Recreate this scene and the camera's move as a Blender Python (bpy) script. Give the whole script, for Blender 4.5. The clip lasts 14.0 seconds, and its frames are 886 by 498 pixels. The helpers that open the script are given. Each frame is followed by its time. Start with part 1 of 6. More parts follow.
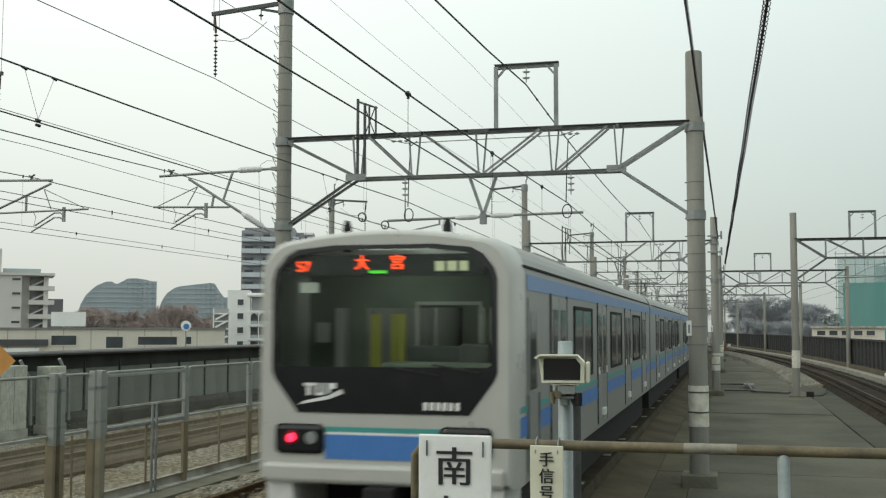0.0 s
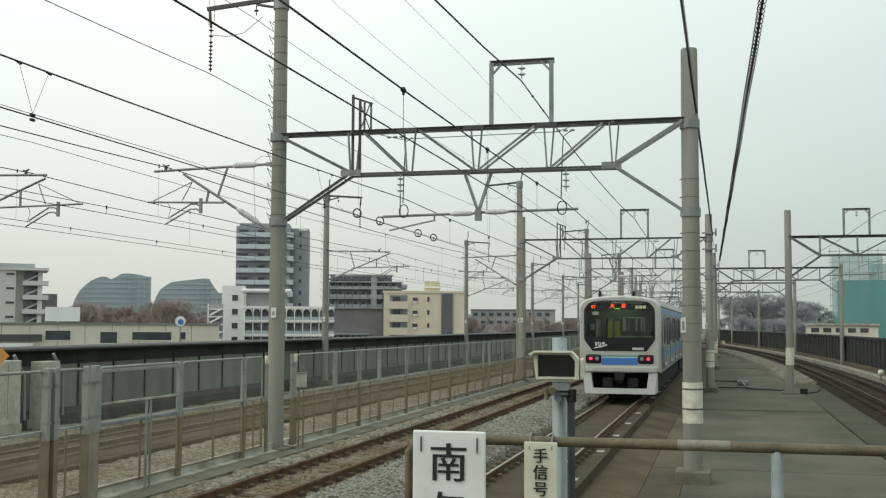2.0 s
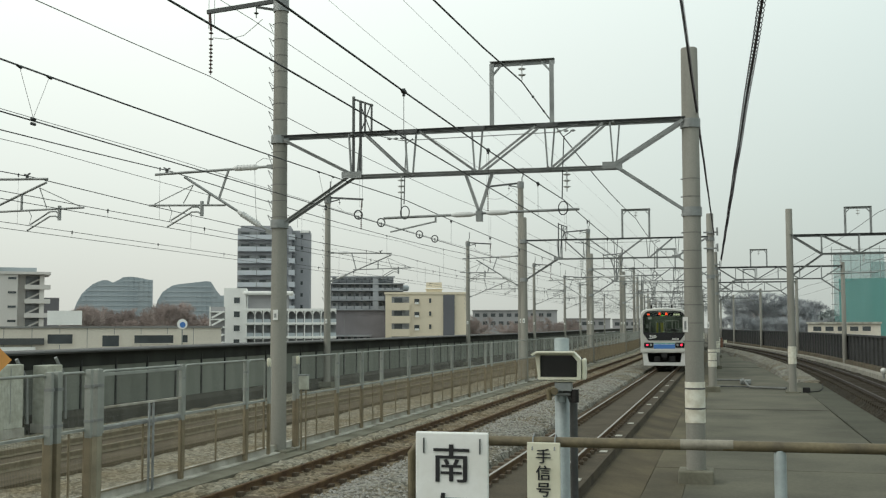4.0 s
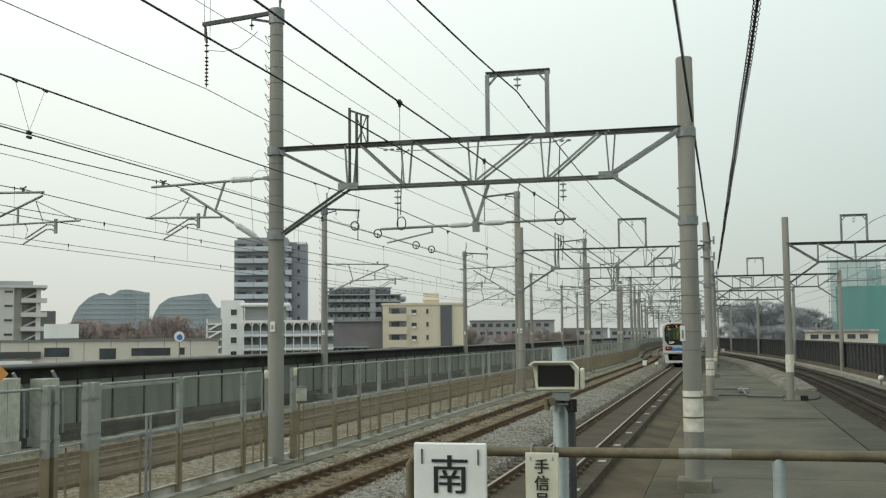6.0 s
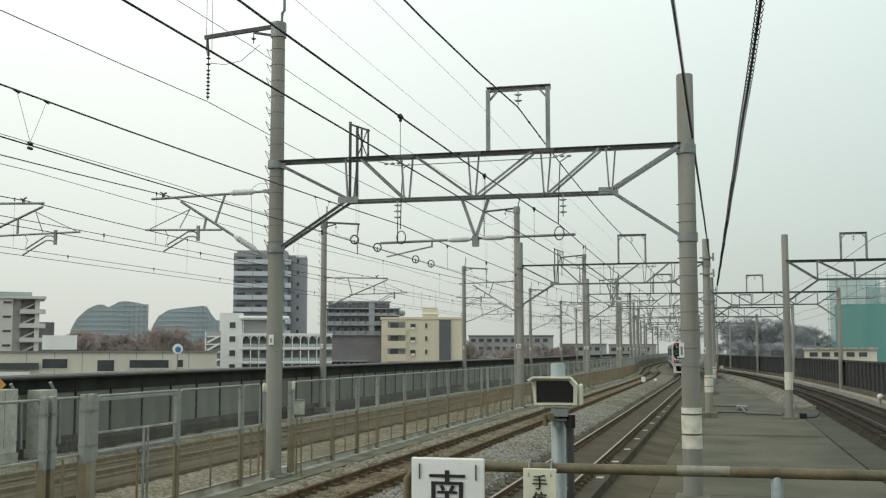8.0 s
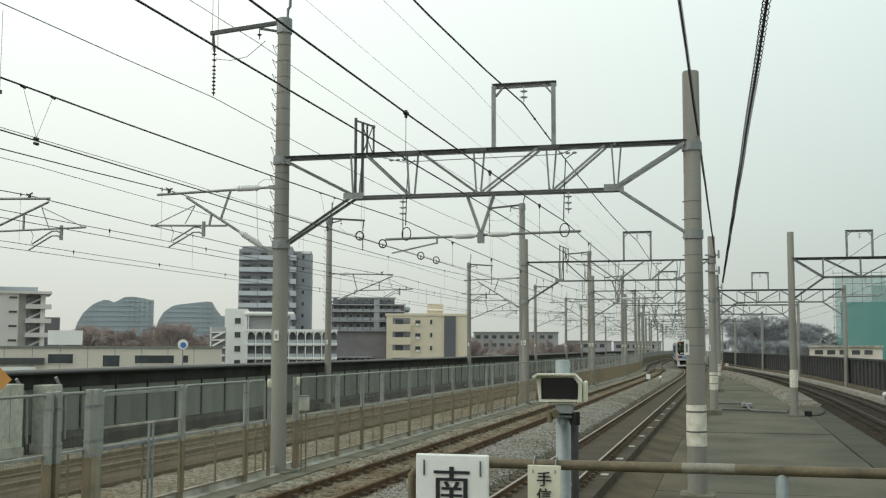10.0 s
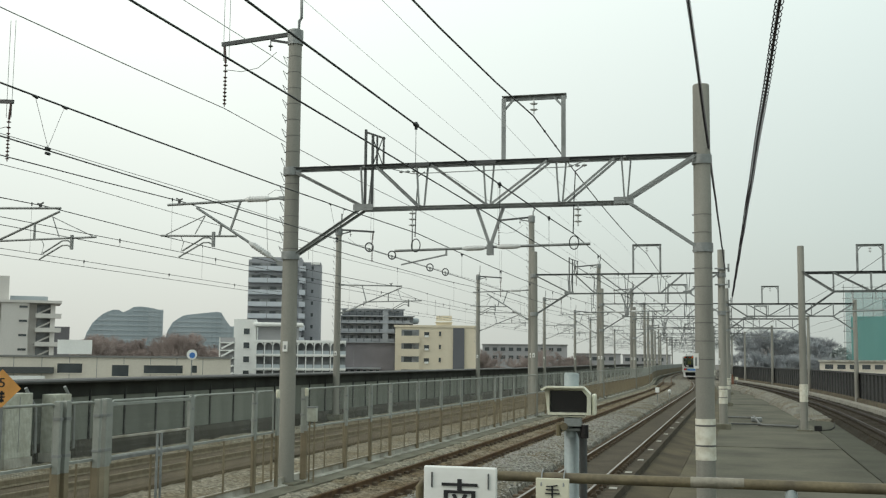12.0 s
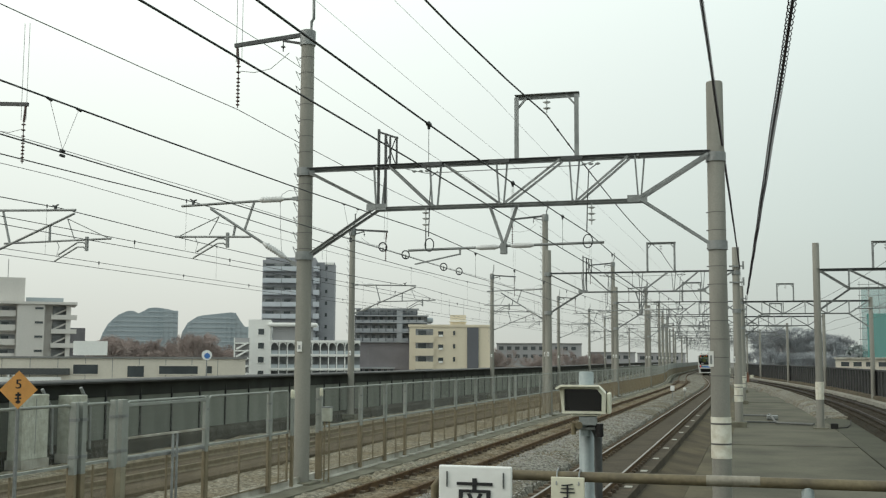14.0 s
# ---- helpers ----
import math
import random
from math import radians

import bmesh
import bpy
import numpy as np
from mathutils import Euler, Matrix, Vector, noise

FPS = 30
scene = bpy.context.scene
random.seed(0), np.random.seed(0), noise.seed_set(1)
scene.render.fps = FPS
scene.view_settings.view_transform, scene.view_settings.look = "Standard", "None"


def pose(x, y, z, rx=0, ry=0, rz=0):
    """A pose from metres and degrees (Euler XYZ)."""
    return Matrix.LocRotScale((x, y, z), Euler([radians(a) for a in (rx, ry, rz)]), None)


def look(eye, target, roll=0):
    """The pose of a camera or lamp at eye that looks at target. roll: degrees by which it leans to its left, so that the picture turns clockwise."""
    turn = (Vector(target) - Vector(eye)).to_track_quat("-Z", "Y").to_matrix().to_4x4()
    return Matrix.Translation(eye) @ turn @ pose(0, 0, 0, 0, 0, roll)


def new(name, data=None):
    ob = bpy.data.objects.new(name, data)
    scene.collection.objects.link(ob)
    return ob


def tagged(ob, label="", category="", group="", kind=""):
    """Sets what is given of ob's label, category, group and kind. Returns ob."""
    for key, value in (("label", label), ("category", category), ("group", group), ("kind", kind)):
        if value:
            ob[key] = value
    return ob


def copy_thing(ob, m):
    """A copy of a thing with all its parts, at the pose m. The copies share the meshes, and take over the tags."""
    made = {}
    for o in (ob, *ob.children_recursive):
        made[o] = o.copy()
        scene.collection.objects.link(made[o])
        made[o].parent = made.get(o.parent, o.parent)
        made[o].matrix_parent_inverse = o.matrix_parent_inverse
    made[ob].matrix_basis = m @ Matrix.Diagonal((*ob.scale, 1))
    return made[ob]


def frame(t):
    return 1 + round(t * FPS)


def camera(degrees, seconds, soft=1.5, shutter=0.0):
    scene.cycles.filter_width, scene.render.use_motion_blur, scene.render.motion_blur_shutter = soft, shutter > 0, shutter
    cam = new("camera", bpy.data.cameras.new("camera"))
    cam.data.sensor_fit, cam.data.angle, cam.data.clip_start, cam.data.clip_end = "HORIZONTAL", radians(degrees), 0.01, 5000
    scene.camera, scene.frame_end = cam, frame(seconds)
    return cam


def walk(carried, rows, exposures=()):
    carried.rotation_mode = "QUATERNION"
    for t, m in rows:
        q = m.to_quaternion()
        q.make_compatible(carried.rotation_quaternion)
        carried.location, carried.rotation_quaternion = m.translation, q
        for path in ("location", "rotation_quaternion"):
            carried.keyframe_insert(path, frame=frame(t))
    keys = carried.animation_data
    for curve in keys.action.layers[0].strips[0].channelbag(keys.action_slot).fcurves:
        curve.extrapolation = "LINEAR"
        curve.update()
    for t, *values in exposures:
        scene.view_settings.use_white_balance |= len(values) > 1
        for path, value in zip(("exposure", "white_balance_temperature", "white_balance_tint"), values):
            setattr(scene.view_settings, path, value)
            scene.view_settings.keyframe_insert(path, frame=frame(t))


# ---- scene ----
# The camera stands at the end of an island platform on a viaduct; z = 0 is the top of the rails, y runs along the line.
cam = camera(43.8, 14.0, soft=1.25, shutter=0.4)
EYE = (0.0, 0.0, 2.61)


def aim(yaw, pitch, roll):
    """A pose at the camera's stand: degrees to the left, upwards, and of lean."""
    return Matrix.Translation(EYE) @ pose(0, 0, 0, 0, 0, yaw) @ pose(0, 0, 0, 90 + pitch) @ pose(0, 0, 0, 0, 0, roll)


walk(cam, [
    (0, aim(14.508, 4.140, 0.092)),
    (0.5, aim(14.326, 4.037, 0.109)),
    (1, aim(14.252, 3.940, -0.033)),
    (1.5, aim(14.264, 3.925, -0.110)),
    (2, aim(14.240, 3.942, 0.266)),
    (2.5, aim(14.304, 3.952, 0.698)),
    (3, aim(14.227, 3.926, 0.359)),
    (5.5, aim(14.301, 4.252, -0.425)),
    (6, aim(14.142, 4.547, -0.533)),
    (6.5, aim(14.129, 4.931, -0.310)),
    (7, aim(14.044, 5.114, -0.094)),
    (7.5, aim(14.137, 5.201, -0.033)),
    (8, aim(14.115, 5.299, -0.042)),
    (10.5, aim(14.546, 5.078, 0.309)),
    (11, aim(14.681, 5.257, 0.463)),
    (11.5, aim(14.722, 5.525, 0.353)),
    (12, aim(14.873, 5.726, 0.544)),
    (12.5, aim(14.996, 5.763, 0.761)),
    (13, aim(15.228, 5.582, 0.867)),
    (13.5, aim(15.305, 5.603, 0.707)),
    (14, aim(15.583, 5.687, 0.259)),
])

# ---- light: a bright overcast morning ----
world = bpy.data.worlds.new("overcast_sky")
scene.world = world
world.use_nodes = True
wn, wl = world.node_tree.nodes, world.node_tree.links
wn.clear()
w_out, w_bg = wn.new("ShaderNodeOutputWorld"), wn.new("ShaderNodeBackground")
w_sky = wn.new("ShaderNodeTexSky")
w_sky.sky_type, w_sky.sun_disc = "NISHITA", False
w_sky.sun_elevation, w_sky.sun_rotation, w_sky.dust_density = radians(38), radians(-120), 6.0
w_co, w_sep, w_ramp = wn.new("ShaderNodeTexCoord"), wn.new("ShaderNodeSeparateXYZ"), wn.new("ShaderNodeValToRGB")
w_noise = wn.new("ShaderNodeTexNoise")
w_noise.inputs["Scale"].default_value = 1.6
w_mul, w_mix, w_cloud = wn.new("ShaderNodeMixRGB"), wn.new("ShaderNodeMixRGB"), wn.new("ShaderNodeMapRange")
w_ramp.color_ramp.elements[0].position, w_ramp.color_ramp.elements[0].color = 0.0, (0.585, 0.615, 0.565, 1)
w_ramp.color_ramp.elements[1].position, w_ramp.color_ramp.elements[1].color = 0.34, (1.0, 1.09, 1.03, 1)
e = w_ramp.color_ramp.elements.new(0.12)
e.color = (0.74, 0.81, 0.755, 1)
w_cloud.inputs["To Min"].default_value, w_cloud.inputs["To Max"].default_value = 0.95, 1.05
w_mul.blend_type, w_mul.inputs[0].default_value = "MULTIPLY", 1.0
w_mix.inputs[0].default_value = 0.012
wl.new(w_co.outputs["Generated"], w_sep.inputs[0])
wl.new(w_co.outputs["Generated"], w_noise.inputs["Vector"])
wl.new(w_sep.outputs["Z"], w_ramp.inputs[0])
wl.new(w_noise.outputs[0], w_cloud.inputs["Value"])
wl.new(w_ramp.outputs[0], w_mul.inputs[1])
wl.new(w_cloud.outputs[0], w_mul.inputs[2])
wl.new(w_mul.outputs[0], w_mix.inputs[1])
wl.new(w_sky.outputs[0], w_mix.inputs[2])
# the cloud is a little brighter towards the hidden sun, duller away from it
w_side, w_dim = wn.new("ShaderNodeMapRange"), wn.new("ShaderNodeMixRGB")
w_side.inputs["From Min"].default_value, w_side.inputs["From Max"].default_value = -0.45, 0.15
w_tint = wn.new("ShaderNodeValToRGB")
w_tint.color_ramp.elements[0].color, w_tint.color_ramp.elements[1].color = (1.085, 1.06, 1.05, 1), (0.80, 0.835, 0.84, 1)
w_dim.blend_type, w_dim.inputs[0].default_value = "MULTIPLY", 1.0
wl.new(w_sep.outputs["X"], w_side.inputs["Value"])
wl.new(w_mix.outputs[0], w_dim.inputs[1])
wl.new(w_side.outputs[0], w_tint.inputs[0])
wl.new(w_tint.outputs[0], w_dim.inputs[2])
wl.new(w_dim.outputs[0], w_bg.inputs["Color"])
wl.new(w_bg.outputs[0], w_out.inputs["Surface"])
w_bg.inputs["Strength"].default_value = 1.0
sun = new("sun", bpy.data.lights.new("sun", "SUN"))
sun.data.energy, sun.data.angle, sun.data.color = 0.5, radians(25), (1.0, 0.97, 0.92)
sun.matrix_world = look((-60, -40, 60), (0, 0, 0))

# ---- materials ----


def mat(name, col, rough=0.7, metal=0.0, var=0.25, scale=6.0, bump=0.15, fine=60.0, stain=None, streak=False, per_piece=0.0):
    """A surface with variation at two scales: blotches and grain, a stain colour, and vertical streaks where asked."""
    m = bpy.data.materials.new(name)
    m.use_nodes = True
    n, l = m.node_tree.nodes, m.node_tree.links
    b = n["Principled BSDF"]
    b.inputs["Metallic"].default_value = metal
    if rough >= 0.8:
        b.inputs["Specular IOR Level"].default_value = 0.15
    co = n.new("ShaderNodeTexCoord")
    mp = n.new("ShaderNodeMapping")
    mp.inputs["Scale"].default_value = (1, 1, 0.12) if streak else (1, 1, 1)
    l.new(co.outputs["Object"], mp.inputs[0])
    big, small = n.new("ShaderNodeTexNoise"), n.new("ShaderNodeTexNoise")
    big.inputs["Scale"].default_value, big.inputs["Detail"].default_value = scale, 5
    small.inputs["Scale"].default_value, small.inputs["Detail"].default_value = fine, 3
    l.new(mp.outputs[0], big.inputs["Vector"])
    l.new(co.outputs["Object"], small.inputs["Vector"])
    ramp = n.new("ShaderNodeValToRGB")
    dark = stain or tuple(c * (1 - var) for c in col)
    ramp.color_ramp.elements[0].position, ramp.color_ramp.elements[0].color = 0.32, (*dark, 1)
    ramp.color_ramp.elements[1].position, ramp.color_ramp.elements[1].color = 0.62, (*col, 1)
    l.new(big.outputs[0], ramp.inputs[0])
    grain = n.new("ShaderNodeMapRange")
    grain.inputs["To Min"].default_value, grain.inputs["To Max"].default_value = 1 - var * 0.7, 1 + var * 0.7
    l.new(small.outputs[0], grain.inputs["Value"])
    mul = n.new("ShaderNodeMixRGB")
    mul.blend_type, mul.inputs[0].default_value = "MULTIPLY", 1.0
    l.new(ramp.outputs[0], mul.inputs[1])
    l.new(grain.outputs[0], mul.inputs[2])
    last = mul
    if per_piece:
        info, rng, mul2 = n.new("ShaderNodeObjectInfo"), n.new("ShaderNodeMapRange"), n.new("ShaderNodeMixRGB")
        rng.inputs["To Min"].default_value, rng.inputs["To Max"].default_value = 1 - per_piece, 1 + per_piece
        mul2.blend_type, mul2.inputs[0].default_value = "MULTIPLY", 1.0
        l.new(info.outputs["Random"], rng.inputs["Value"])
        l.new(last.outputs[0], mul2.inputs[1])
        l.new(rng.outputs[0], mul2.inputs[2])
        last = mul2
    l.new(last.outputs[0], b.inputs["Base Color"])
    rr = n.new("ShaderNodeMapRange")
    rr.inputs["To Min"].default_value, rr.inputs["To Max"].default_value = max(rough - 0.1, 0.03), min(rough + 0.1, 1)
    l.new(big.outputs[0], rr.inputs["Value"])
    l.new(rr.outputs[0], b.inputs["Roughness"])
    if bump:
        bp = n.new("ShaderNodeBump")
        bp.inputs["Strength"].default_value, bp.inputs["Distance"].default_value = bump, 0.02
        l.new(small.outputs[0], bp.inputs["Height"])
        l.new(bp.outputs[0], b.inputs["Normal"])
    return m


def glow(name, col, power):
    m = bpy.data.materials.new(name)
    m.use_nodes = True
    b = m.node_tree.nodes["Principled BSDF"]
    b.inputs["Base Color"].default_value = (*[c * 0.4 for c in col], 1)
    b.inputs["Emission Color"].default_value, b.inputs["Emission Strength"].default_value = (*col, 1), power
    return m


def clear_glass(name, col):
    m = bpy.data.materials.new(name)
    m.use_nodes = True
    b = m.node_tree.nodes["Principled BSDF"]
    b.inputs["Base Color"].default_value, b.inputs["Roughness"].default_value = (*col, 1), 0.03
    b.inputs["Transmission Weight"].default_value, b.inputs["IOR"].default_value = 1.0, 1.22
    b.inputs["Specular IOR Level"].default_value = 1.0
    return m


M_POLE = mat("spun_concrete", (0.285, 0.28, 0.248), 0.85, var=0.27, scale=2.5, fine=40, streak=True)
M_BAND = mat("dull_steel_band", (0.11, 0.105, 0.10), 0.6)
M_WHITEBAND = mat("white_wrap", (0.72, 0.71, 0.62), 0.6, var=0.12, stain=(0.55, 0.52, 0.42))
M_STEEL = mat("galvanised_steel", (0.29, 0.305, 0.30), 0.5, 0.45, var=0.3, scale=4, bump=0.05)
M_DARKSTEEL = mat("weathered_steel", (0.10, 0.105, 0.105), 0.6, 0.4, var=0.3, scale=5, bump=0.05)
M_WIRE = mat("copper_wire", (0.045, 0.05, 0.05), 0.6, 0.5, var=0.2, bump=0)
M_THINWIRE = mat("aluminium_wire", (0.25, 0.26, 0.26), 0.6, 0.3, var=0.2, bump=0)
M_CABLE = mat("black_cable", (0.03, 0.022, 0.03), 0.5, var=0.2, bump=0)
M_PORCELAIN = mat("white_porcelain", (0.62, 0.63, 0.62), 0.25, var=0.1, bump=0)
M_BROWNPORC = mat("brown_porcelain", (0.07, 0.03, 0.025), 0.25, var=0.1, bump=0)
M_STAINED = mat("rust_dusted_concrete", (0.112, 0.092, 0.058), 0.9, var=0.3, scale=0.7, bump=0.25, fine=16, stain=(0.058, 0.048, 0.032))
M_RAIL = mat("rusty_rail", (0.14, 0.092, 0.05), 0.8, 0.05, var=0.35, scale=3, stain=(0.075, 0.043, 0.026))
M_DARKRAIL = mat("oily_dark_rail", (0.055, 0.044, 0.034), 0.7, 0.1, var=0.35, scale=3)
M_RAILTOP = mat("polished_rail_head", (0.30, 0.28, 0.25), 0.4, 0.8, var=0.15, bump=0)
M_SLEEPER = mat("stained_sleeper", (0.125, 0.098, 0.07), 0.9, var=0.35, scale=3, per_piece=0.2)
M_DARKSLEEPER = mat("oily_dark_sleeper", (0.055, 0.046, 0.034), 0.9, var=0.35, scale=3, per_piece=0.2)
M_TRACKBED = mat("rust_stained_trackbed", (0.088, 0.074, 0.053), 0.95, var=0.35, scale=1.3, bump=0.6, fine=25)
M_DECK = mat("viaduct_concrete", (0.128, 0.123, 0.094), 0.9, var=0.35, scale=0.42, bump=0.25, fine=14, stain=(0.074, 0.072, 0.055))
M_STAINWALK = mat("brown_dusted_walkway", (0.124, 0.109, 0.073), 0.9, var=0.3, scale=0.5, bump=0.25, fine=14, stain=(0.072, 0.063, 0.043))
M_EDGE = mat("mossy_dark_concrete", (0.082, 0.082, 0.062), 0.9, var=0.35, scale=0.5, bump=0.25, fine=14)
M_LEDGE = mat("weathered_ledge_concrete", (0.33, 0.32, 0.275), 0.9, var=0.3, scale=1.5, bump=0.2)
M_TROUGH = mat("cable_trough_concrete", (0.19, 0.185, 0.145), 0.9, var=0.3, scale=1.2, bump=0.25, fine=14, stain=(0.12, 0.115, 0.085))
M_KERB = mat("pale_kerb_concrete", (0.50, 0.49, 0.44), 0.9, var=0.25, scale=1.5, bump=0.2, stain=(0.24, 0.225, 0.18))
M_BARRIER = mat("grey_barrier_panel", (0.205, 0.22, 0.19), 0.8, var=0.3, scale=1.2, bump=0.1, streak=True, per_piece=0.15)
M_BARRIERDARK = mat("dark_barrier_cap", (0.028, 0.03, 0.03), 0.6, 0.1, var=0.3, scale=2)
M_BROWNBASE = mat("brown_stained_concrete", (0.13, 0.112, 0.08), 0.9, var=0.35, scale=1.2, bump=0.2)
M_FENCE = mat("galvanised_fence", (0.33, 0.35, 0.32), 0.6, 0.25, var=0.25, scale=3, bump=0.05)
M_FENCERUST = mat("rust_dusted_fence", (0.26, 0.22, 0.15), 0.8, 0.05, var=0.3, scale=3, bump=0.1)
M_POSTRUST = mat("dusted_grey_post", (0.34, 0.315, 0.235), 0.8, 0.05, var=0.3, scale=3, bump=0.1)
M_CREAMBOX = mat("pale_cabinet_paint", (0.50, 0.52, 0.45), 0.5, var=0.1, stain=(0.37, 0.37, 0.30))
M_WHITE = mat("white_enamel", (0.80, 0.81, 0.79), 0.35, var=0.06, bump=0, stain=(0.70, 0.70, 0.66))
M_CREAMSIGN = mat("cream_enamel", (0.72, 0.71, 0.58), 0.4, var=0.08, bump=0, stain=(0.6, 0.58, 0.45))
M_INK = mat("black_ink", (0.012, 0.012, 0.014), 0.5, var=0.1, bump=0)
M_RUSTPIPE = mat("tarnished_pipe", (0.175, 0.145, 0.085), 0.6, 0.3, var=0.4, scale=9, stain=(0.09, 0.075, 0.05))
M_GREYPIPE = mat("grey_green_post", (0.30, 0.345, 0.345), 0.5, 0.2, var=0.2, scale=8)
M_ORANGE = mat("faded_orange_sign", (0.72, 0.34, 0.09), 0.5, var=0.12, bump=0)
M_BLACKPLASTIC = mat("black_screen", (0.012, 0.010, 0.010), 0.25, var=0.1, bump=0)


def ballast_material(name, dark, light):
    m = bpy.data.materials.new(name)
    m.use_nodes = True
    n, l = m.node_tree.nodes, m.node_tree.links
    b = n["Principled BSDF"]
    b.inputs["Roughness"].default_value = 0.95
    b.inputs["Specular IOR Level"].default_value = 0.1
    co, vor, noi = n.new("ShaderNodeTexCoord"), n.new("ShaderNodeTexVoronoi"), n.new("ShaderNodeTexNoise")
    vor.inputs["Scale"].default_value, noi.inputs["Scale"].default_value = 15, 0.7
    l.new(co.outputs["Object"], vor.inputs["Vector"])
    l.new(co.outputs["Object"], noi.inputs["Vector"])
    ramp, tint, mul = n.new("ShaderNodeValToRGB"), n.new("ShaderNodeValToRGB"), n.new("ShaderNodeMixRGB")
    ramp.color_ramp.elements[0].color, ramp.color_ramp.elements[1].color = (*dark, 1), (*light, 1)
    tint.color_ramp.elements[0].color, tint.color_ramp.elements[1].color = (0.75, 0.68, 0.58, 1), (1, 1, 1, 1)
    tint.color_ramp.elements[0].position, tint.color_ramp.elements[1].position = 0.35, 0.6
    sep = n.new("ShaderNodeSeparateColor")
    l.new(vor.outputs["Color"], sep.inputs[0])
    l.new(sep.outputs[0], ramp.inputs[0])
    l.new(noi.outputs[0], tint.inputs[0])
    mul.blend_type, mul.inputs[0].default_value = "MULTIPLY", 1.0
    l.new(ramp.outputs[0], mul.inputs[1])
    l.new(tint.outputs[0], mul.inputs[2])
    l.new(mul.outputs[0], b.inputs["Base Color"])
    bp = n.new("ShaderNodeBump")
    bp.inputs["Strength"].default_value, bp.inputs["Distance"].default_value, bp.invert = 0.9, 0.05, True
    l.new(vor.outputs["Distance"], bp.inputs["Height"])
    l.new(bp.outputs[0], b.inputs["Normal"])
    return m


M_BALLAST = ballast_material("crushed_stone", (0.10, 0.099, 0.087), (0.33, 0.32, 0.275))
M_TANBALLAST = ballast_material("dusty_tan_stone", (0.15, 0.14, 0.11), (0.40, 0.375, 0.30))
M_DARKBALLAST = ballast_material("oily_dark_stone", (0.022, 0.02, 0.016), (0.065, 0.058, 0.045))
M_RUSTBALLAST = ballast_material("rust_stained_stone", (0.11, 0.093, 0.066), (0.30, 0.255, 0.185))

# ---- building helpers ----


def thing(name, label, category, at=None, group="", kind=""):
    """An empty at a thing's base, which parents its parts."""
    ob = tagged(new(name), label, category, group, kind)
    ob.matrix_world = at or Matrix()
    return ob


def part(name, bm, material, parent=None, label=""):
    """Links a bmesh as one mesh object under a thing or a part."""
    me = bpy.data.meshes.new(name)
    bm.to_mesh(me)
    bm.free()
    mats = material if isinstance(material, (list, tuple)) else [material]
    for x in mats:
        me.materials.append(x)
    ob = new(name, me)
    ob.parent = parent
    return tagged(ob, label)


def again(ob, parent, m, name=None):
    """Another object on the mesh of ob, under parent, at the local pose m."""
    o = new(name or ob.name.split(".")[0], ob.data)
    o.parent, o.matrix_basis = parent, m
    return o


def box(bm, x0, x1, y0, y1, z0, z1, mi=0, bevel=0.0):
    v = [bm.verts.new(c) for c in ((x0, y0, z0), (x1, y0, z0), (x1, y1, z0), (x0, y1, z0), (x0, y0, z1), (x1, y0, z1), (x1, y1, z1), (x0, y1, z1))]
    fs = []
    for q in ((3, 2, 1, 0), (4, 5, 6, 7), (0, 1, 5, 4), (1, 2, 6, 5), (2, 3, 7, 6), (3, 0, 4, 7)):
        f = bm.faces.new([v[i] for i in q])
        f.material_index = mi
        fs.append(f)
    if bevel:
        bmesh.ops.bevel(bm, geom=list({ed for f in fs for ed in f.edges}), offset=bevel, segments=2, profile=0.5, affect="EDGES")
    return bm


def boxes(*rows, bevel=0.0):
    bm = bmesh.new()
    for r in rows:
        box(bm, *r, bevel=bevel)
    return bm


def axes(p, q):
    d = Vector(q) - Vector(p)
    w = d.normalized()
    u = w.cross(Vector((0, 0, 1)))
    u = u.normalized() if u.length > 1e-4 else Vector((1, 0, 0))
    return d, u, w.cross(u)


def bar(bm, p, q, w, h=None, mi=0):
    """A square bar from p to q."""
    h = h or w
    d, u, v = axes(p, q)
    p = Vector(p)
    ends = []
    for o in (p, p + d):
        ends.append([bm.verts.new(o + u * a * w / 2 + v * b * h / 2) for a, b in ((-1, -1), (1, -1), (1, 1), (-1, 1))])
    for i in range(4):
        bm.faces.new((ends[0][i], ends[0][(i + 1) % 4], ends[1][(i + 1) % 4], ends[1][i])).material_index = mi
    bm.faces.new(ends[0][::-1]).material_index = mi
    bm.faces.new(ends[1]).material_index = mi
    return bm


def angle_bar(bm, p, q, w, t=0.012):
    """An L-shaped steel angle from p to q."""
    d, u, v = axes(p, q)
    off = v * (w / 2)
    bar(bm, Vector(p) - off, Vector(q) - off, w, t)
    off2 = u * (w / 2)
    bar(bm, Vector(p) - off2, Vector(q) - off2, t, w)
    return bm


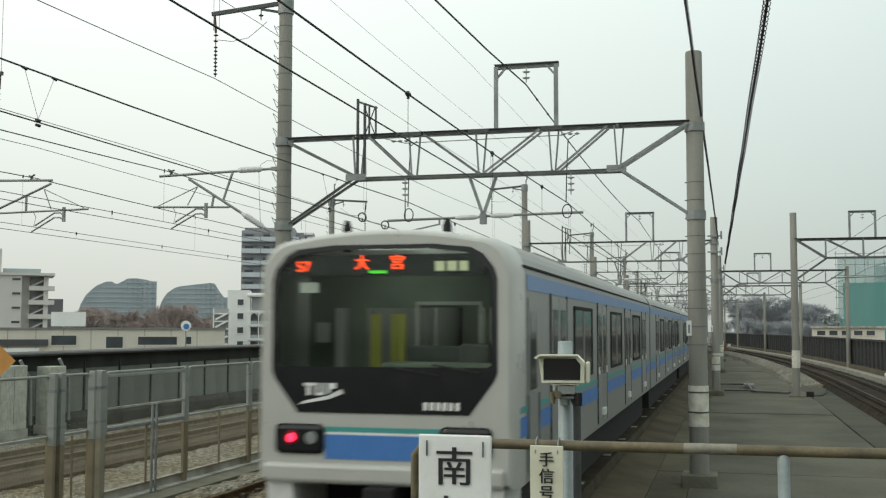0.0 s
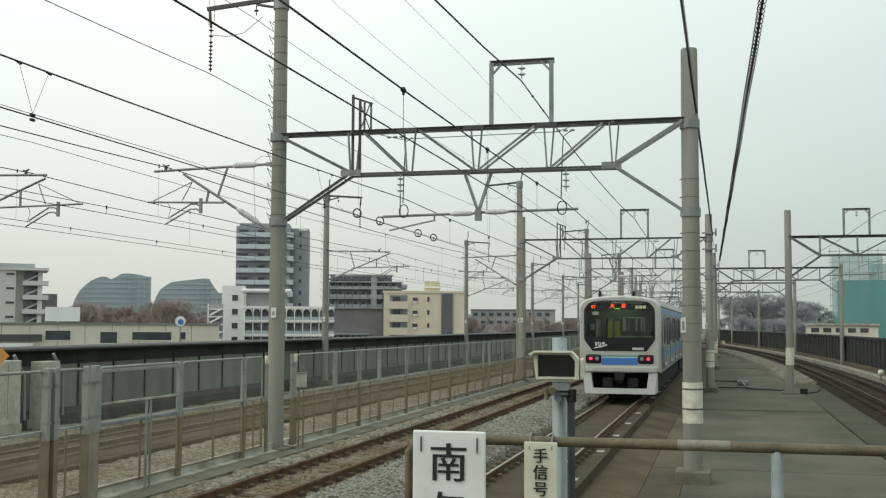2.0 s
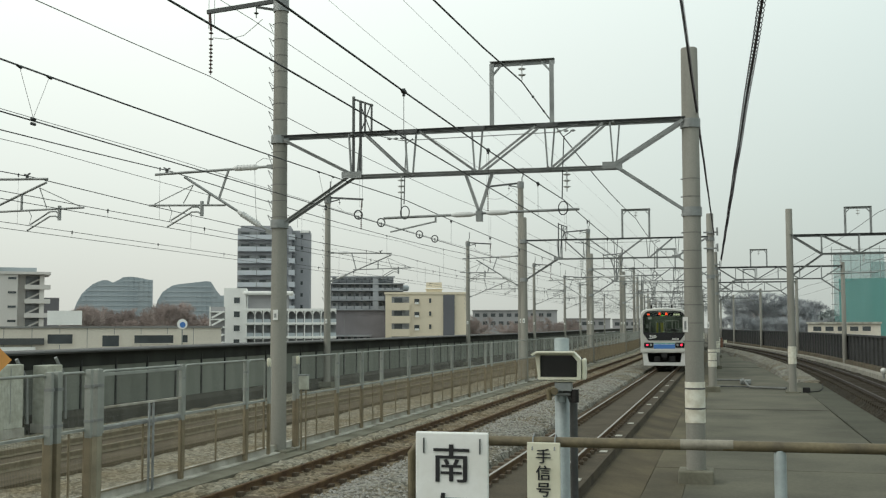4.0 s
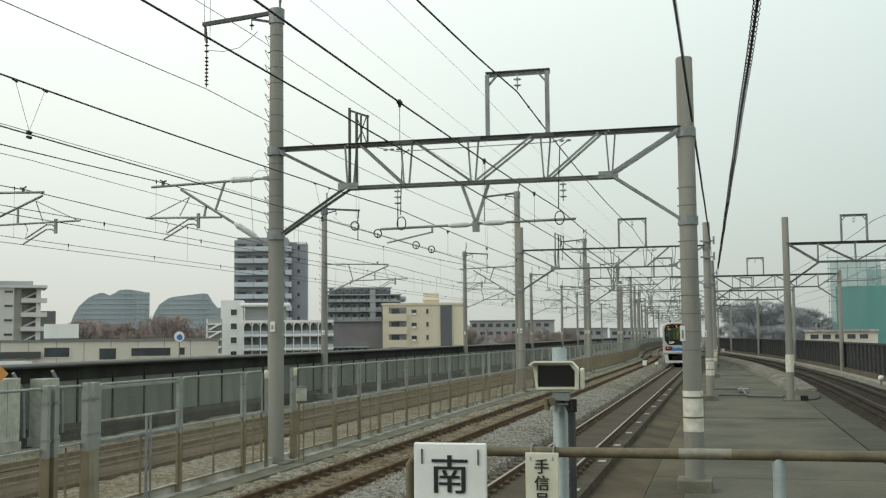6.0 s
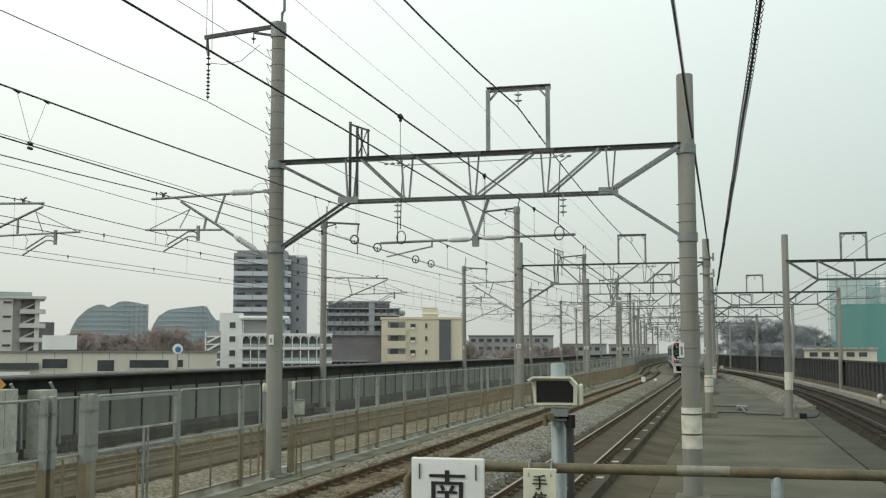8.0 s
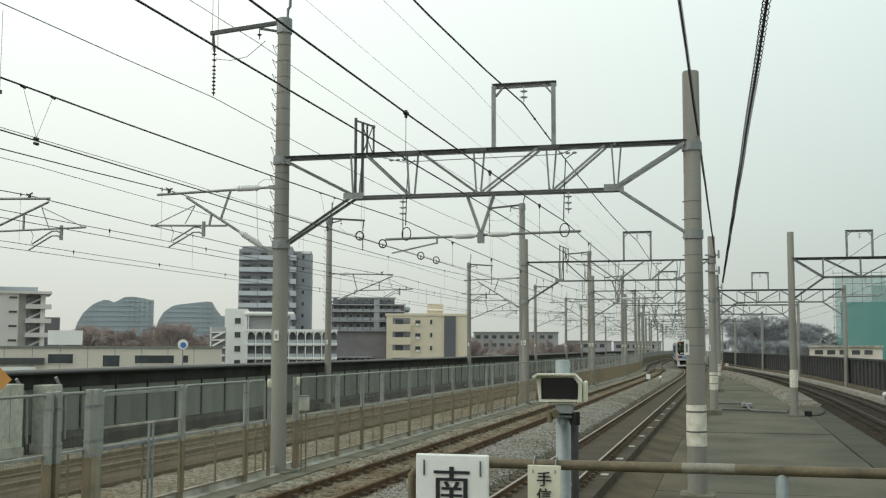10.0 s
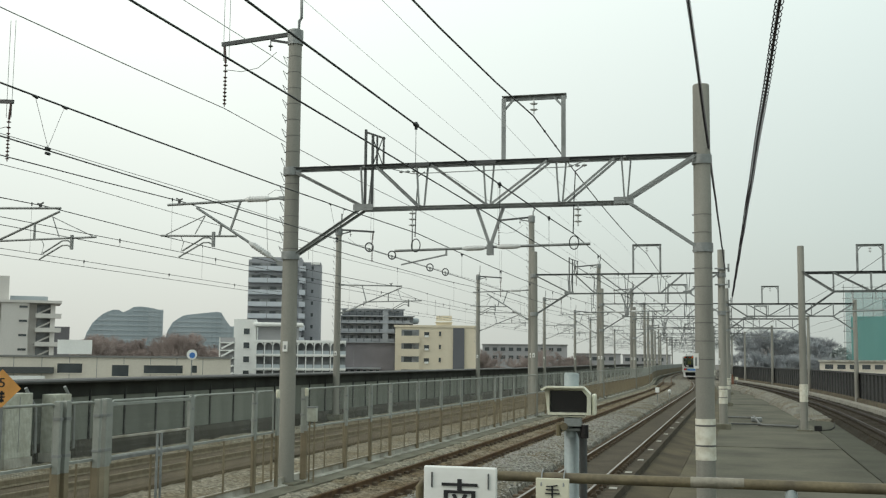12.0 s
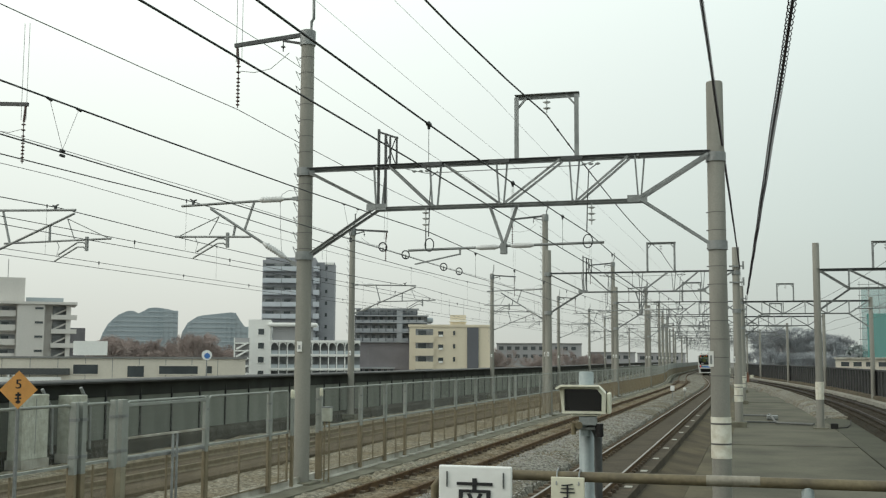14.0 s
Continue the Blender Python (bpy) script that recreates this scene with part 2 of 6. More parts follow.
def tube(bm, pts, radii, n=8, smooth=True, mi=0):
    """A round tube through pts."""
    if not isinstance(radii, (list, tuple)):
        radii = [radii] * len(pts)
    pts = [Vector(p) for p in pts]
    rings = []
    for i, p in enumerate(pts):
        a, b = pts[max(i - 1, 0)], pts[min(i + 1, len(pts) - 1)]
        d, u, v = axes(a, b)
        rings.append([bm.verts.new(p + (u * math.cos(k * math.tau / n) + v * math.sin(k * math.tau / n)) * radii[i]) for k in range(n)])
    for r0, r1 in zip(rings, rings[1:]):
        for k in range(n):
            f = bm.faces.new((r0[k], r0[(k + 1) % n], r1[(k + 1) % n], r1[k]))
            f.smooth, f.material_index = smooth, mi
    for cap in (rings[0][::-1], rings[-1]):
        f = bm.faces.new(cap)
        f.material_index = mi
        for ed in f.edges:
            ed.smooth = False
    return bm


def ring(bm, c, u, v, R, r, n=14, m=5):
    """A round loop of wire about c in the plane of u and v."""
    c, u, v = Vector(c), Vector(u), Vector(v)
    pts = [c + u * R * math.cos(k * math.tau / n) + v * R * math.sin(k * math.tau / n) for k in range(n + 1)]
    return tube(bm, pts, r, m)


def ramp(y, a, b):
    """Slope gathered by an arc from a to b, and the shift that it has made by y (per unit of curvature)."""
    u = min(max(0.0, y - a), b - a)
    return u, u * u / 2 + max(0.0, y - b) * (b - a)


def bend(y):
    """How far the line has swung to the left at y: an arc to the left, then one back."""
    return -ramp(y, 98.0, 150.0)[1] / 850.0 + ramp(y, 165.0, 230.0)[1] / 1400.0


def heading(y):
    return math.atan(ramp(y, 98.0, 150.0)[0] / 850.0 - ramp(y, 165.0, 230.0)[0] / 1400.0)


def ease(a, b, y):
    t = min(max((y - a) / (b - a), 0), 1)
    return t * t * (3 - 2 * t)


XT, XS = -3.5, -7.25


def mid_t(y):
    return XT + bend(y)


def mid_s(y):
    return XS + bend(y)


def mid_u(y):
    """The other platform track: wide apart at the platform, drawn in beyond it."""
    return XT + bend(y) + 9.5 - 5.2 * ease(55, 190, y)


def stations(y0, y1, step):
    n = max(1, round((y1 - y0) / step))
    return [y0 + (y1 - y0) * i / n for i in range(n + 1)]


def sweep(name, profile, ys, centre, material, parent=None, jag=0.0, label=""):
    """A closed section (x, z) drawn along the line."""
    verts, faces, k = [], [], len(profile)
    rnd = random.Random(len(name))
    for y in ys:
        cx = centre(y)
        for x, z in profile:
            verts.append((cx + x, y, z + rnd.uniform(-jag, jag)))
    for i in range(len(ys) - 1):
        for j in range(k):
            a, b = i * k + j, i * k + (j + 1) % k
            faces.append((a, b, b + k, a + k))
    faces.append(tuple(range(k))[::-1])
    faces.append(tuple((len(ys) - 1) * k + j for j in range(k)))
    me = bpy.data.meshes.new(name)
    me.from_pydata(verts, [], faces)
    bm = bmesh.new()
    bm.from_mesh(me)
    bmesh.ops.recalc_face_normals(bm, faces=bm.faces)
    bm.to_mesh(me)
    bm.free()
    me.materials.append(material)
    ob = new(name, me)
    ob.parent = parent
    return tagged(ob, label)


def writing(name, text, size, material, parent, m, depth=0.002, bold=0.014):
    """Letters of the built-in font as a mesh, facing -y at the pose m."""
    cu = bpy.data.curves.new(name, "FONT")
    cu.body, cu.size, cu.align_x, cu.align_y, cu.extrude = text, size, "CENTER", "CENTER", depth
    tmp = bpy.data.objects.new(name, cu)
    scene.collection.objects.link(tmp)
    me = bpy.data.meshes.new_from_object(tmp.evaluated_get(bpy.context.evaluated_depsgraph_get()))
    bpy.data.objects.remove(tmp)
    bpy.data.curves.remove(cu)
    me.materials.clear()
    me.materials.append(material)
    # a second impression, a hair aside, thickens the strokes
    bm = bmesh.new()
    bm.from_mesh(me)
    first = bm.verts[:]
    twin = bmesh.ops.duplicate(bm, geom=bm.verts[:] + bm.edges[:] + bm.faces[:])
    bmesh.ops.translate(bm, verts=first, vec=(-size * bold, 0, 0))
    bmesh.ops.translate(bm, verts=[v for v in twin["geom"] if isinstance(v, bmesh.types.BMVert)], vec=(size * bold, 0, 0.0006))
    bm.to_mesh(me)
    bm.free()
    ob = new(name, me)
    ob.parent = parent
    ob.matrix_basis = m @ pose(0, 0, 0, 90)
    return ob


def prism(pts, y0, y1):
    """A flat plate of outline (x, z) from y0 to y1."""
    bm = bmesh.new()
    a = [bm.verts.new((x, y0, z)) for x, z in pts]
    b = [bm.verts.new((x, y1, z)) for x, z in pts]
    n = len(pts)
    bm.faces.new(a)
    bm.faces.new(b[::-1])
    for k in range(n):
        bm.faces.new((a[k], b[k], b[(k + 1) % n], a[(k + 1) % n]))
    bmesh.ops.recalc_face_normals(bm, faces=bm.faces)
    return bm


def framed(outer, inner, y0, y1):
    """A plate with an opening; both outlines have the same number of corners."""
    bm = bmesh.new()
    n = len(outer)
    rows = [[bm.verts.new((x, y, z)) for x, z in pts] for pts, y in ((outer, y0), (inner, y0), (inner, y1), (outer, y1))]
    for r0, r1 in zip(rows, rows[1:] + rows[:1]):
        for k in range(n):
            bm.faces.new((r0[k], r0[(k + 1) % n], r1[(k + 1) % n], r1[k]))
    bmesh.ops.recalc_face_normals(bm, faces=bm.faces)
    return bm

# ---- ground, viaduct, tracks ----
M_GROUND = mat("distant_town_ground", (0.16, 0.155, 0.14), 0.95, var=0.3, scale=0.02, bump=0, fine=0.5)
bm = bmesh.new()
bmesh.ops.create_grid(bm, x_segments=8, y_segments=8, size=4500)
ground = tagged(part("ground", bm, M_GROUND), "grey town ground far below the viaduct", "ground", kind="structure")
ground.location = (0, 500, -9.0)

LINE = stations(-40, 108, 4) + stations(112, 420, 8)
deck = tagged(sweep("viaduct_deck", [(-16.4, -0.62), (13.6, -0.62), (13.6, -2.2), (-16.4, -2.2)], LINE, mid_t, M_DECK),
              "broad grey concrete viaduct deck carrying all the tracks", "viaduct", kind="structure")
NEAR = stations(-40, 120, 4)
# walkway slabs between the platform tracks, one poured bay after another with open joints
walkway = thing("walkway", "grey concrete walkway between the platform tracks, stained and jointed", "walkway", kind="structure")


def walk_right(y):
    return min(3.95 - 0.0075 * y, mid_u(y) - 2.4)


SLABS = [(4.9, 10.2), (10.2, 15.8), (15.8, 20.4), (20.4, 24.6), (24.6, 33.5), (33.5, 42.0), (42.0, 51.0), (51.0, 60.0), (60.0, 72.0), (72.0, 84.0), (84.0, 98.0), (98.0, 112.0), (112.0, 126.0), (126.0, 141.0)]
for k, (y0, y1) in enumerate(SLABS):
    bm = bmesh.new()
    dz = (0.0, -0.012, 0.008, -0.006)[k % 4]
    ya, yb = y0 + 0.009, y1 - 0.009
    xr = walk_right(y0 if y0 < 84 else y1)
    if y1 < 90:
        part("slab", boxes((mid_t(y1) + 1.97, -0.806, ya, yb, -0.615, -0.45 + dz), bevel=0.008), M_STAINWALK, walkway, "brown-dusted slab beside the track")
    box(bm, -0.80 if y1 < 90 else mid_t(y1) + 1.97, xr, ya, yb, -0.615, -0.45 + dz, bevel=0.008)
    part("slab", bm, M_DECK, walkway)
# edge strip beside the walkway and its joint line
sweep("edge_strip", [(0.0, -0.62), (0.0, -0.455), (1.30, -0.455), (1.30, -0.62)], stations(5, 70, 5), lambda y: walk_right(y) + 0.05, M_EDGE, walkway)

for nm, cen, y_to in (("near_platform_track", mid_t, 400), ("middle_track", mid_s, 400), ("far_platform_track", mid_u, 400)):
    tr = thing("railway_track", {"near_platform_track": "narrow-gauge slab track with polished rails beside the walkway",
                                 "middle_track": "rusty narrow-gauge ballasted track beside the mesh fence",
                                 "far_platform_track": "narrow-gauge track curving in beside the parapet wall"}[nm], "track", group="railway tracks", kind="structure")
    for s in (-1, 1):
        c = s * 0.566
        web = [(c - 0.06, -0.15), (c + 0.06, -0.15), (c + 0.06, -0.135), (c + 0.012, -0.115), (c + 0.012, -0.045), (c + 0.033, -0.035), (c + 0.033, -0.004),
               (c - 0.033, -0.004), (c - 0.033, -0.035), (c - 0.012, -0.045), (c - 0.012, -0.115), (c - 0.06, -0.135)]
        rail = sweep("rail", web, LINE, cen, M_DARKRAIL if nm == "far_platform_track" else M_RAIL, tr)
        sweep("rail_head", [(c - 0.027, -0.0038), (c + 0.027, -0.0038), (c + 0.022, 0.001), (c - 0.022, 0.001)], LINE, cen, M_RAILTOP if nm == "near_platform_track" else M_DARKRAIL if nm == "far_platform_track" else M_RAIL, rail, label="running surface of the rail")
    # sleepers with their fastenings
    bm = bmesh.new()
    box(bm, -1.0, 1.0, -0.12, 0.12, -0.26, -0.152, bevel=0.015)
    for c in (-0.566, 0.566):
        for s in (-1, 1):
            box(bm, c + s * 0.11 - 0.045, c + s * 0.11 + 0.045, -0.07, 0.07, -0.152, -0.075)
    first = part("sleeper", bm, M_DARKSLEEPER if nm == "far_platform_track" else M_SLEEPER, tr)
    ys = [6 + 0.6 * k for k in range(240)]
    first.matrix_basis = pose(cen(ys[0]), ys[0], 0)
    for y in ys[1:]:
        again(first, tr, pose(cen(y), y, random.uniform(-0.008, 0.004), 0, 0, math.degrees(heading(y))))
    if nm == "near_platform_track":
        sweep("trackbed", [(-0.50, -0.62), (-0.50, -0.135), (0.50, -0.135), (0.50, -0.62)], LINE, cen, M_TRACKBED, tr, 0.004)
        sweep("outer_bed", [(0.64, -0.62), (0.64, -0.15), (0.98, -0.15), (1.0, -0.13), (1.06, -0.13), (1.08, -0.30), (1.16, -0.31), (1.16, -0.62)], LINE, cen, M_TRACKBED, tr, 0.003)
        sweep("stained_strip", [(1.14, -0.62), (1.14, -0.29), (1.965, -0.45), (1.965, -0.62)], LINE, cen, M_STAINED, tr, 0.003)
# pale drain covers beside the near track
for y in (12.0, 15.5, 20.0, 24.6, 28.2, 31.8, 35.6, 39.5, 43.4, 47.5, 52.0, 57.0):
    bm = boxes((-0.085, 0.085, -0.14, 0.14, -0.06, 0.035), bevel=0.01)
    o = tagged(part("drain_cover", bm, M_KERB), "pale concrete marker block beside the rail", "marker", "drain covers")
    o.matrix_world = pose(mid_t(y) + 0.86, y, -0.17)


def ballast_bed(name, x0, x1, centre, top, ys0, ys1, step, seed, crown=0.0, material=None, rise=0.01):
    rnd = random.Random(seed)
    nx, ny = max(3, round((x1 - x0) / step)), round((ys1 - ys0) / step)
    verts, faces = [], []
    for j in range(ny + 1):
        y = ys0 + (ys1 - ys0) * j / ny
        for i in range(nx + 1):
            u = i / nx
            edge = -0.25 if i in (0, nx) or j in (0, ny) else 0
            z = top + crown * ease(ys0, ys0 + rise, y) * math.sin(math.pi * u) + 0.05 * noise.noise((x0 + u * 3 * (x1 - x0), y * 1.7, seed)) + rnd.uniform(-0.022, 0.022) + edge
            verts.append((centre(y) + x0 + (x1 - x0) * u, y, z))
    for j in range(ny):
        for i in range(nx):
            a = j * (nx + 1) + i
            faces.append((a, a + 1, a + nx + 2, a + nx + 1))
    me = bpy.data.meshes.new(name)
    me.from_pydata(verts, [], faces)
    me.materials.append(material or M_BALLAST)
    return tagged(new(name, me), "grey crushed stone ballast beside the rails", "ballast", kind="stuff")


ballast_bed("ballast", -3.05, -1.05, mid_t, -0.16, 6, 130, 0.16, 3, 0.16)
ballast_bed("ballast", -1.0, -0.53, mid_t, -0.20, 6, 130, 0.16, 4)
ballast_bed("ballast", -1.62, -0.85, mid_s, -0.13, 6, 130, 0.13, 5, 0.04, material=M_TANBALLAST)
ballast_bed("ballast", -0.85, 0.95, mid_s, -0.145, 6, 130, 0.12, 15, material=M_RUSTBALLAST)
ballast_bed("ballast", -3.0, 1.0, mid_t, -0.16, 130, 400, 0.8, 6)
ballast_bed("ballast", -5.2, -1.6, mid_t, -0.18, 130, 400, 0.8, 7)
ballast_bed("ballast", -1.2, 1.9, mid_u, -0.2, 6, 130, 0.25, 8, material=M_DARKBALLAST)
ballast_bed("ballast", -1.5, 1.9, mid_u, -0.2, 130, 400, 0.8, 9)
ballast_bed("ballast", -2.9, -0.85, mid_u, -0.36, 62, 165, 0.25, 10, 0.36, rise=16)
ballast_bed("ballast", -9.2, -0.35, lambda y: -9.35 + bend(y), -0.3, 6, 80, 0.22, 11, material=M_TANBALLAST)
ballast_bed("ballast", -9.2, -0.35, lambda y: -9.35 + bend(y), -0.3, 80, 400, 1.0, 12, material=M_TANBALLAST)

# loose stones lie on the bed between the two tracks
bm = bmesh.new()
rnd = random.Random(5)
for k in range(5200):
    y = 9 + 46 * rnd.random() ** 1.5
    x = mid_t(y) + rnd.uniform(-2.95, -1.1)
    s = rnd.uniform(0.018, 0.042)
    u = (x - mid_t(y) + 3.05) / 2.0
    z = -0.16 + 0.16 * math.sin(math.pi * u) + 0.01
    vs = [bm.verts.new((x + dx * s * rnd.uniform(0.6, 1.2), y + dy * s * rnd.uniform(0.6, 1.2), z + dz * s)) for dx, dy, dz in
          ((1, 0, 0), (0, 1, 0.2), (-1, 0, 0), (0, -1, 0.1), (0.1, 0, 0.9))]
    for a, b in ((0, 1), (1, 2), (2, 3), (3, 0)):
        bm.faces.new((vs[a], vs[b], vs[4]))
tagged(part("loose_stones", bm, mat("pale_stone", (0.36, 0.35, 0.32), 0.95, var=0.4, scale=9)), "pale loose ballast stones between the tracks", "stones", kind="stuff")

# kerb and drain under the fence
fence_kerb = tagged(sweep("fence_kerb", [(-0.42, -0.62), (-0.42, -0.05), (-0.17, -0.05), (-0.16, 0.07), (-0.05, 0.07), (-0.04, -0.06), (0.10, -0.07), (0.10, -0.62)], LINE, lambda y: -9.35 + bend(y), M_KERB, None, 0.004),
                    "pale weathered concrete kerb under the mesh fence", "kerb", kind="structure")
tagged(sweep("cable_trough", [(0.10, -0.62), (0.10, -0.09), (0.50, -0.11), (0.50, -0.62)], LINE, lambda y: -9.35 + bend(y), M_TROUGH, None, 0.008),
       "grey concrete cable trough beside the middle track", "cable trough", kind="structure")

M_HSRAIL = mat("dusty_rail", (0.24, 0.21, 0.15), 0.8, var=0.3)
M_HSBED = mat("brown_dusted_slab", (0.115, 0.096, 0.068), 0.92, var=0.35, scale=0.8, bump=0.4, fine=20)
# high-speed track behind the fence, on a brown dusted slab between pale gravel
tr = thing("railway_track", "high-speed slab track on brown dusted concrete behind the fence", "track", group="railway tracks", kind="structure")
for s in (-1, 1):
    c = s * 0.75
    rail = sweep("rail", [(c - 0.07, -0.15), (c + 0.07, -0.15), (c + 0.02, -0.11), (c + 0.035, -0.03), (c + 0.035, 0.0), (c - 0.035, 0.0), (c - 0.035, -0.03), (c - 0.02, -0.11)],
                 LINE, lambda y: -14.15 + bend(y), M_HSRAIL, tr)
sweep("bed", [(-1.62, -0.6), (-1.62, -0.2), (-1.5, -0.16), (1.45, -0.16), (1.62, -0.22), (1.62, -0.6)], LINE, lambda y: -14.15 + bend(y), M_HSBED, tr, 0.015)

# ---- noise barrier on the high-speed side ----
barrier = thing("noise_barrier", "dark-capped grey noise barrier with brown stained base and thin posts", "noise barrier", kind="structure")
XB = -19.0
M_RIBCAP = mat("weathered_grey_cap", (0.07, 0.072, 0.07), 0.7, var=0.4, scale=1.5)
sweep("base", [(-0.25, -2.2), (-0.25, 0.12), (0.12, 0.12), (0.2, -0.05), (0.2, -2.2)], LINE, lambda y: XB + bend(y), mat("dark_stained_footing", (0.085, 0.08, 0.066), 0.9, var=0.4, scale=1.5, bump=0.3), barrier)
sweep("cap", [(-0.2, 1.80), (0.30, 1.83), (0.33, 1.88), (0.29, 1.92), (-0.2, 1.95)], LINE, lambda y: XB + bend(y), M_RIBCAP, barrier)
# dark strip below the cap: the overhang's shadow is put into its colour
sweep("fascia", [(-0.16, 1.40), (-0.05, 1.40), (-0.05, 1.82), (-0.16, 1.82)], LINE, lambda y: XB + bend(y), mat("sooty_grey_fascia", (0.05, 0.054, 0.048), 0.8, var=0.5, scale=0.8, streak=True), barrier)
bm = boxes((-0.14, -0.08, -1.0, 1.0, 0.1, 1.42))
panel0 = part("panel", bm, M_BARRIER, barrier)
bm = boxes((-0.10, -0.03, -0.03, 0.03, 0.1, 1.6))
post0 = part("barrier_post", bm, M_BARRIERDARK, barrier)
panel0.matrix_basis, post0.matrix_basis = pose(XB, 9, 0), pose(XB, 8, 0)
for k in range(1, 90):
    y = 9 + 2.0 * k
    rot = math.degrees(heading(y))
    again(panel0, barrier, pose(XB + bend(y), y, 0, 0, 0, rot))
    again(post0, barrier, pose(XB + bend(y - 1), y - 1, 0, 0, 0, rot))
sweep("far_panel", [(-0.14, 0.1), (-0.08, 0.1), (-0.08, 1.25), (-0.14, 1.25)], stations(188, 420, 8), lambda y: XB + bend(y), M_BARRIER, barrier)

# ---- parapet wall on the other side ----
parapet = thing("parapet_wall", "dark ribbed parapet wall with pale base along the outer track", "parapet wall", kind="structure")


def wall_x(y):
    return mid_u(y) + 2.75


sweep("wall_face", [(0.0, 0.25), (0.08, 0.25), (0.08, 1.88), (0.0, 1.88)], LINE, wall_x, M_BARRIERDARK, parapet)
sweep("wall_cap", [(-0.12, 1.88), (0.16, 1.88), (0.16, 2.0), (-0.12, 2.0)], LINE, wall_x, M_BARRIERDARK, parapet)
sweep("wall_foot", [(-0.3, -2.2), (-0.3, 0.22), (0.2, 0.26), (0.2, -2.2)], LINE, wall_x, M_BROWNBASE, parapet)
sweep("wall_ledge", [(-0.8, -0.62), (-0.8, -0.05), (-0.3, -0.02), (-0.3, -0.62)], LINE, wall_x, M_LEDGE, parapet)
M_RIB = mat("rib_steel", (0.08, 0.084, 0.08), 0.7, 0.2, var=0.3)
rib0 = part("rib", boxes((-0.10, 0.0, -0.05, 0.05, 0.25, 1.88)), M_RIB, parapet)
rib0.matrix_basis = pose(wall_x(30), 30, 0)
for k in range(1, 110):
    y = 30 + 1.6 * k
    again(rib0, parapet, pose(wall_x(y), y, 0))

# ---- platform end behind and under the camera ----
platform = thing("platform", "grey concrete station platform that ends at a pipe railing", "platform", kind="structure")
part("platform_slab", boxes((XT + 1.55, 3.3, -40, 4.3, 0.7, 1.1), bevel=0.01), M_DECK, platform)
part("platform_wall", boxes((XT + 1.75, 3.1, -40, 4.1, -0.6, 0.7)), M_DECK, platform)

# ---- mesh fence between the ordinary and the high-speed line ----
XF = -9.35


def fence_panel_mesh(length, top, mesh_top, half, rusty):
    """Wires of one panel of fine mesh, upright and level, as one joined part."""
    bm = bmesh.new()
    w = 0.0014 if rusty else 0.0007
    z0, z1 = (0.06, half - 0.03) if rusty else (half + 0.05, mesh_top)
    n = int(length / 0.032)
    for k in range(1, n):
        y = k * length / n
        box(bm, -w, w, y - w, y + w, z0, z1)
    nz = int((z1 - z0) / (0.05 if rusty else 0.09))
    for k in range(nz + 1):
        z = z0 + (z1 - z0) * k / nz
        box(bm, -w * 0.7, w * 0.7, 0, length, z - w * 0.7, z + w * 0.7)
    return bm


def make_fence_panel(length):
    """A panel from its post: channel post, top and middle rails, upper grey mesh, lower rusty mesh, stays."""
    base = thing("mesh_fence", "tall galvanised mesh fence panel, rust-dusted towards its foot", "fence", group="fence panels")
    H, half = 1.95, 1.06
    part("upper_post", boxes((-0.04, 0.04, -0.045, -0.037, half - 0.1, H), (-0.04, 0.04, 0.037, 0.045, half - 0.1, H), (-0.008, 0.008, -0.037, 0.037, half - 0.1, H), (0.03, 0.042, -0.037, 0.037, half - 0.1, H)), M_FENCE, base)
    part("lower_post", boxes((-0.038, 0.038, -0.04, 0.04, -0.07, half - 0.1)), M_FENCERUST, base, "rust-stained lower half of the post")
    part("side_stile", boxes((-0.02, 0.02, 0.075, 0.105, 0.06, half)), M_FENCERUST, base, "slim rust-stained stile")
    part("side_stile", boxes((-0.02, 0.02, length - 0.105, length - 0.075, 0.06, half)), M_FENCERUST, base, "slim rust-stained stile")
    L = length
    part("top_rail", tube(bmesh.new(), [(0.01, 0.09, half), (0.01, 0.09, H - 0.09), (0.01, 0.115, H - 0.045), (0.01, 0.17, H - 0.025), (0.01, L - 0.17, H - 0.025), (0.01, L - 0.115, H - 0.045), (0.01, L - 0.09, H - 0.09), (0.01, L - 0.09, half)], 0.021, 8), M_FENCE, base, "bent tube round the upper mesh")
    part("middle_rail", boxes((-0.025, 0.025, 0.045, L - 0.045, half - 0.01, half + 0.028)), M_FENCE, base)
    part("foot_rail", boxes((-0.012, 0.012, 0.045, L - 0.045, 0.07, 0.09)), M_FENCERUST, base)
    part("stay", boxes((-0.013, 0.013, L / 2 - 0.013, L / 2 + 0.013, 0.07, half - 0.02)), M_FENCERUST, base)
    for z in (H - 0.25, half + 0.3):
        part("clamp", boxes((-0.045, 0.05, -0.06, 0.06, z - 0.018, z + 0.018)), M_STEEL, base)
    tagged(part("upper_mesh", fence_panel_mesh(length, H, H - 0.05, half, False), M_FENCE, base), kind="stuff")
    tagged(part("lower_mesh", fence_panel_mesh(length, H, 0, half, True), M_FENCERUST, base), kind="stuff")
    return base


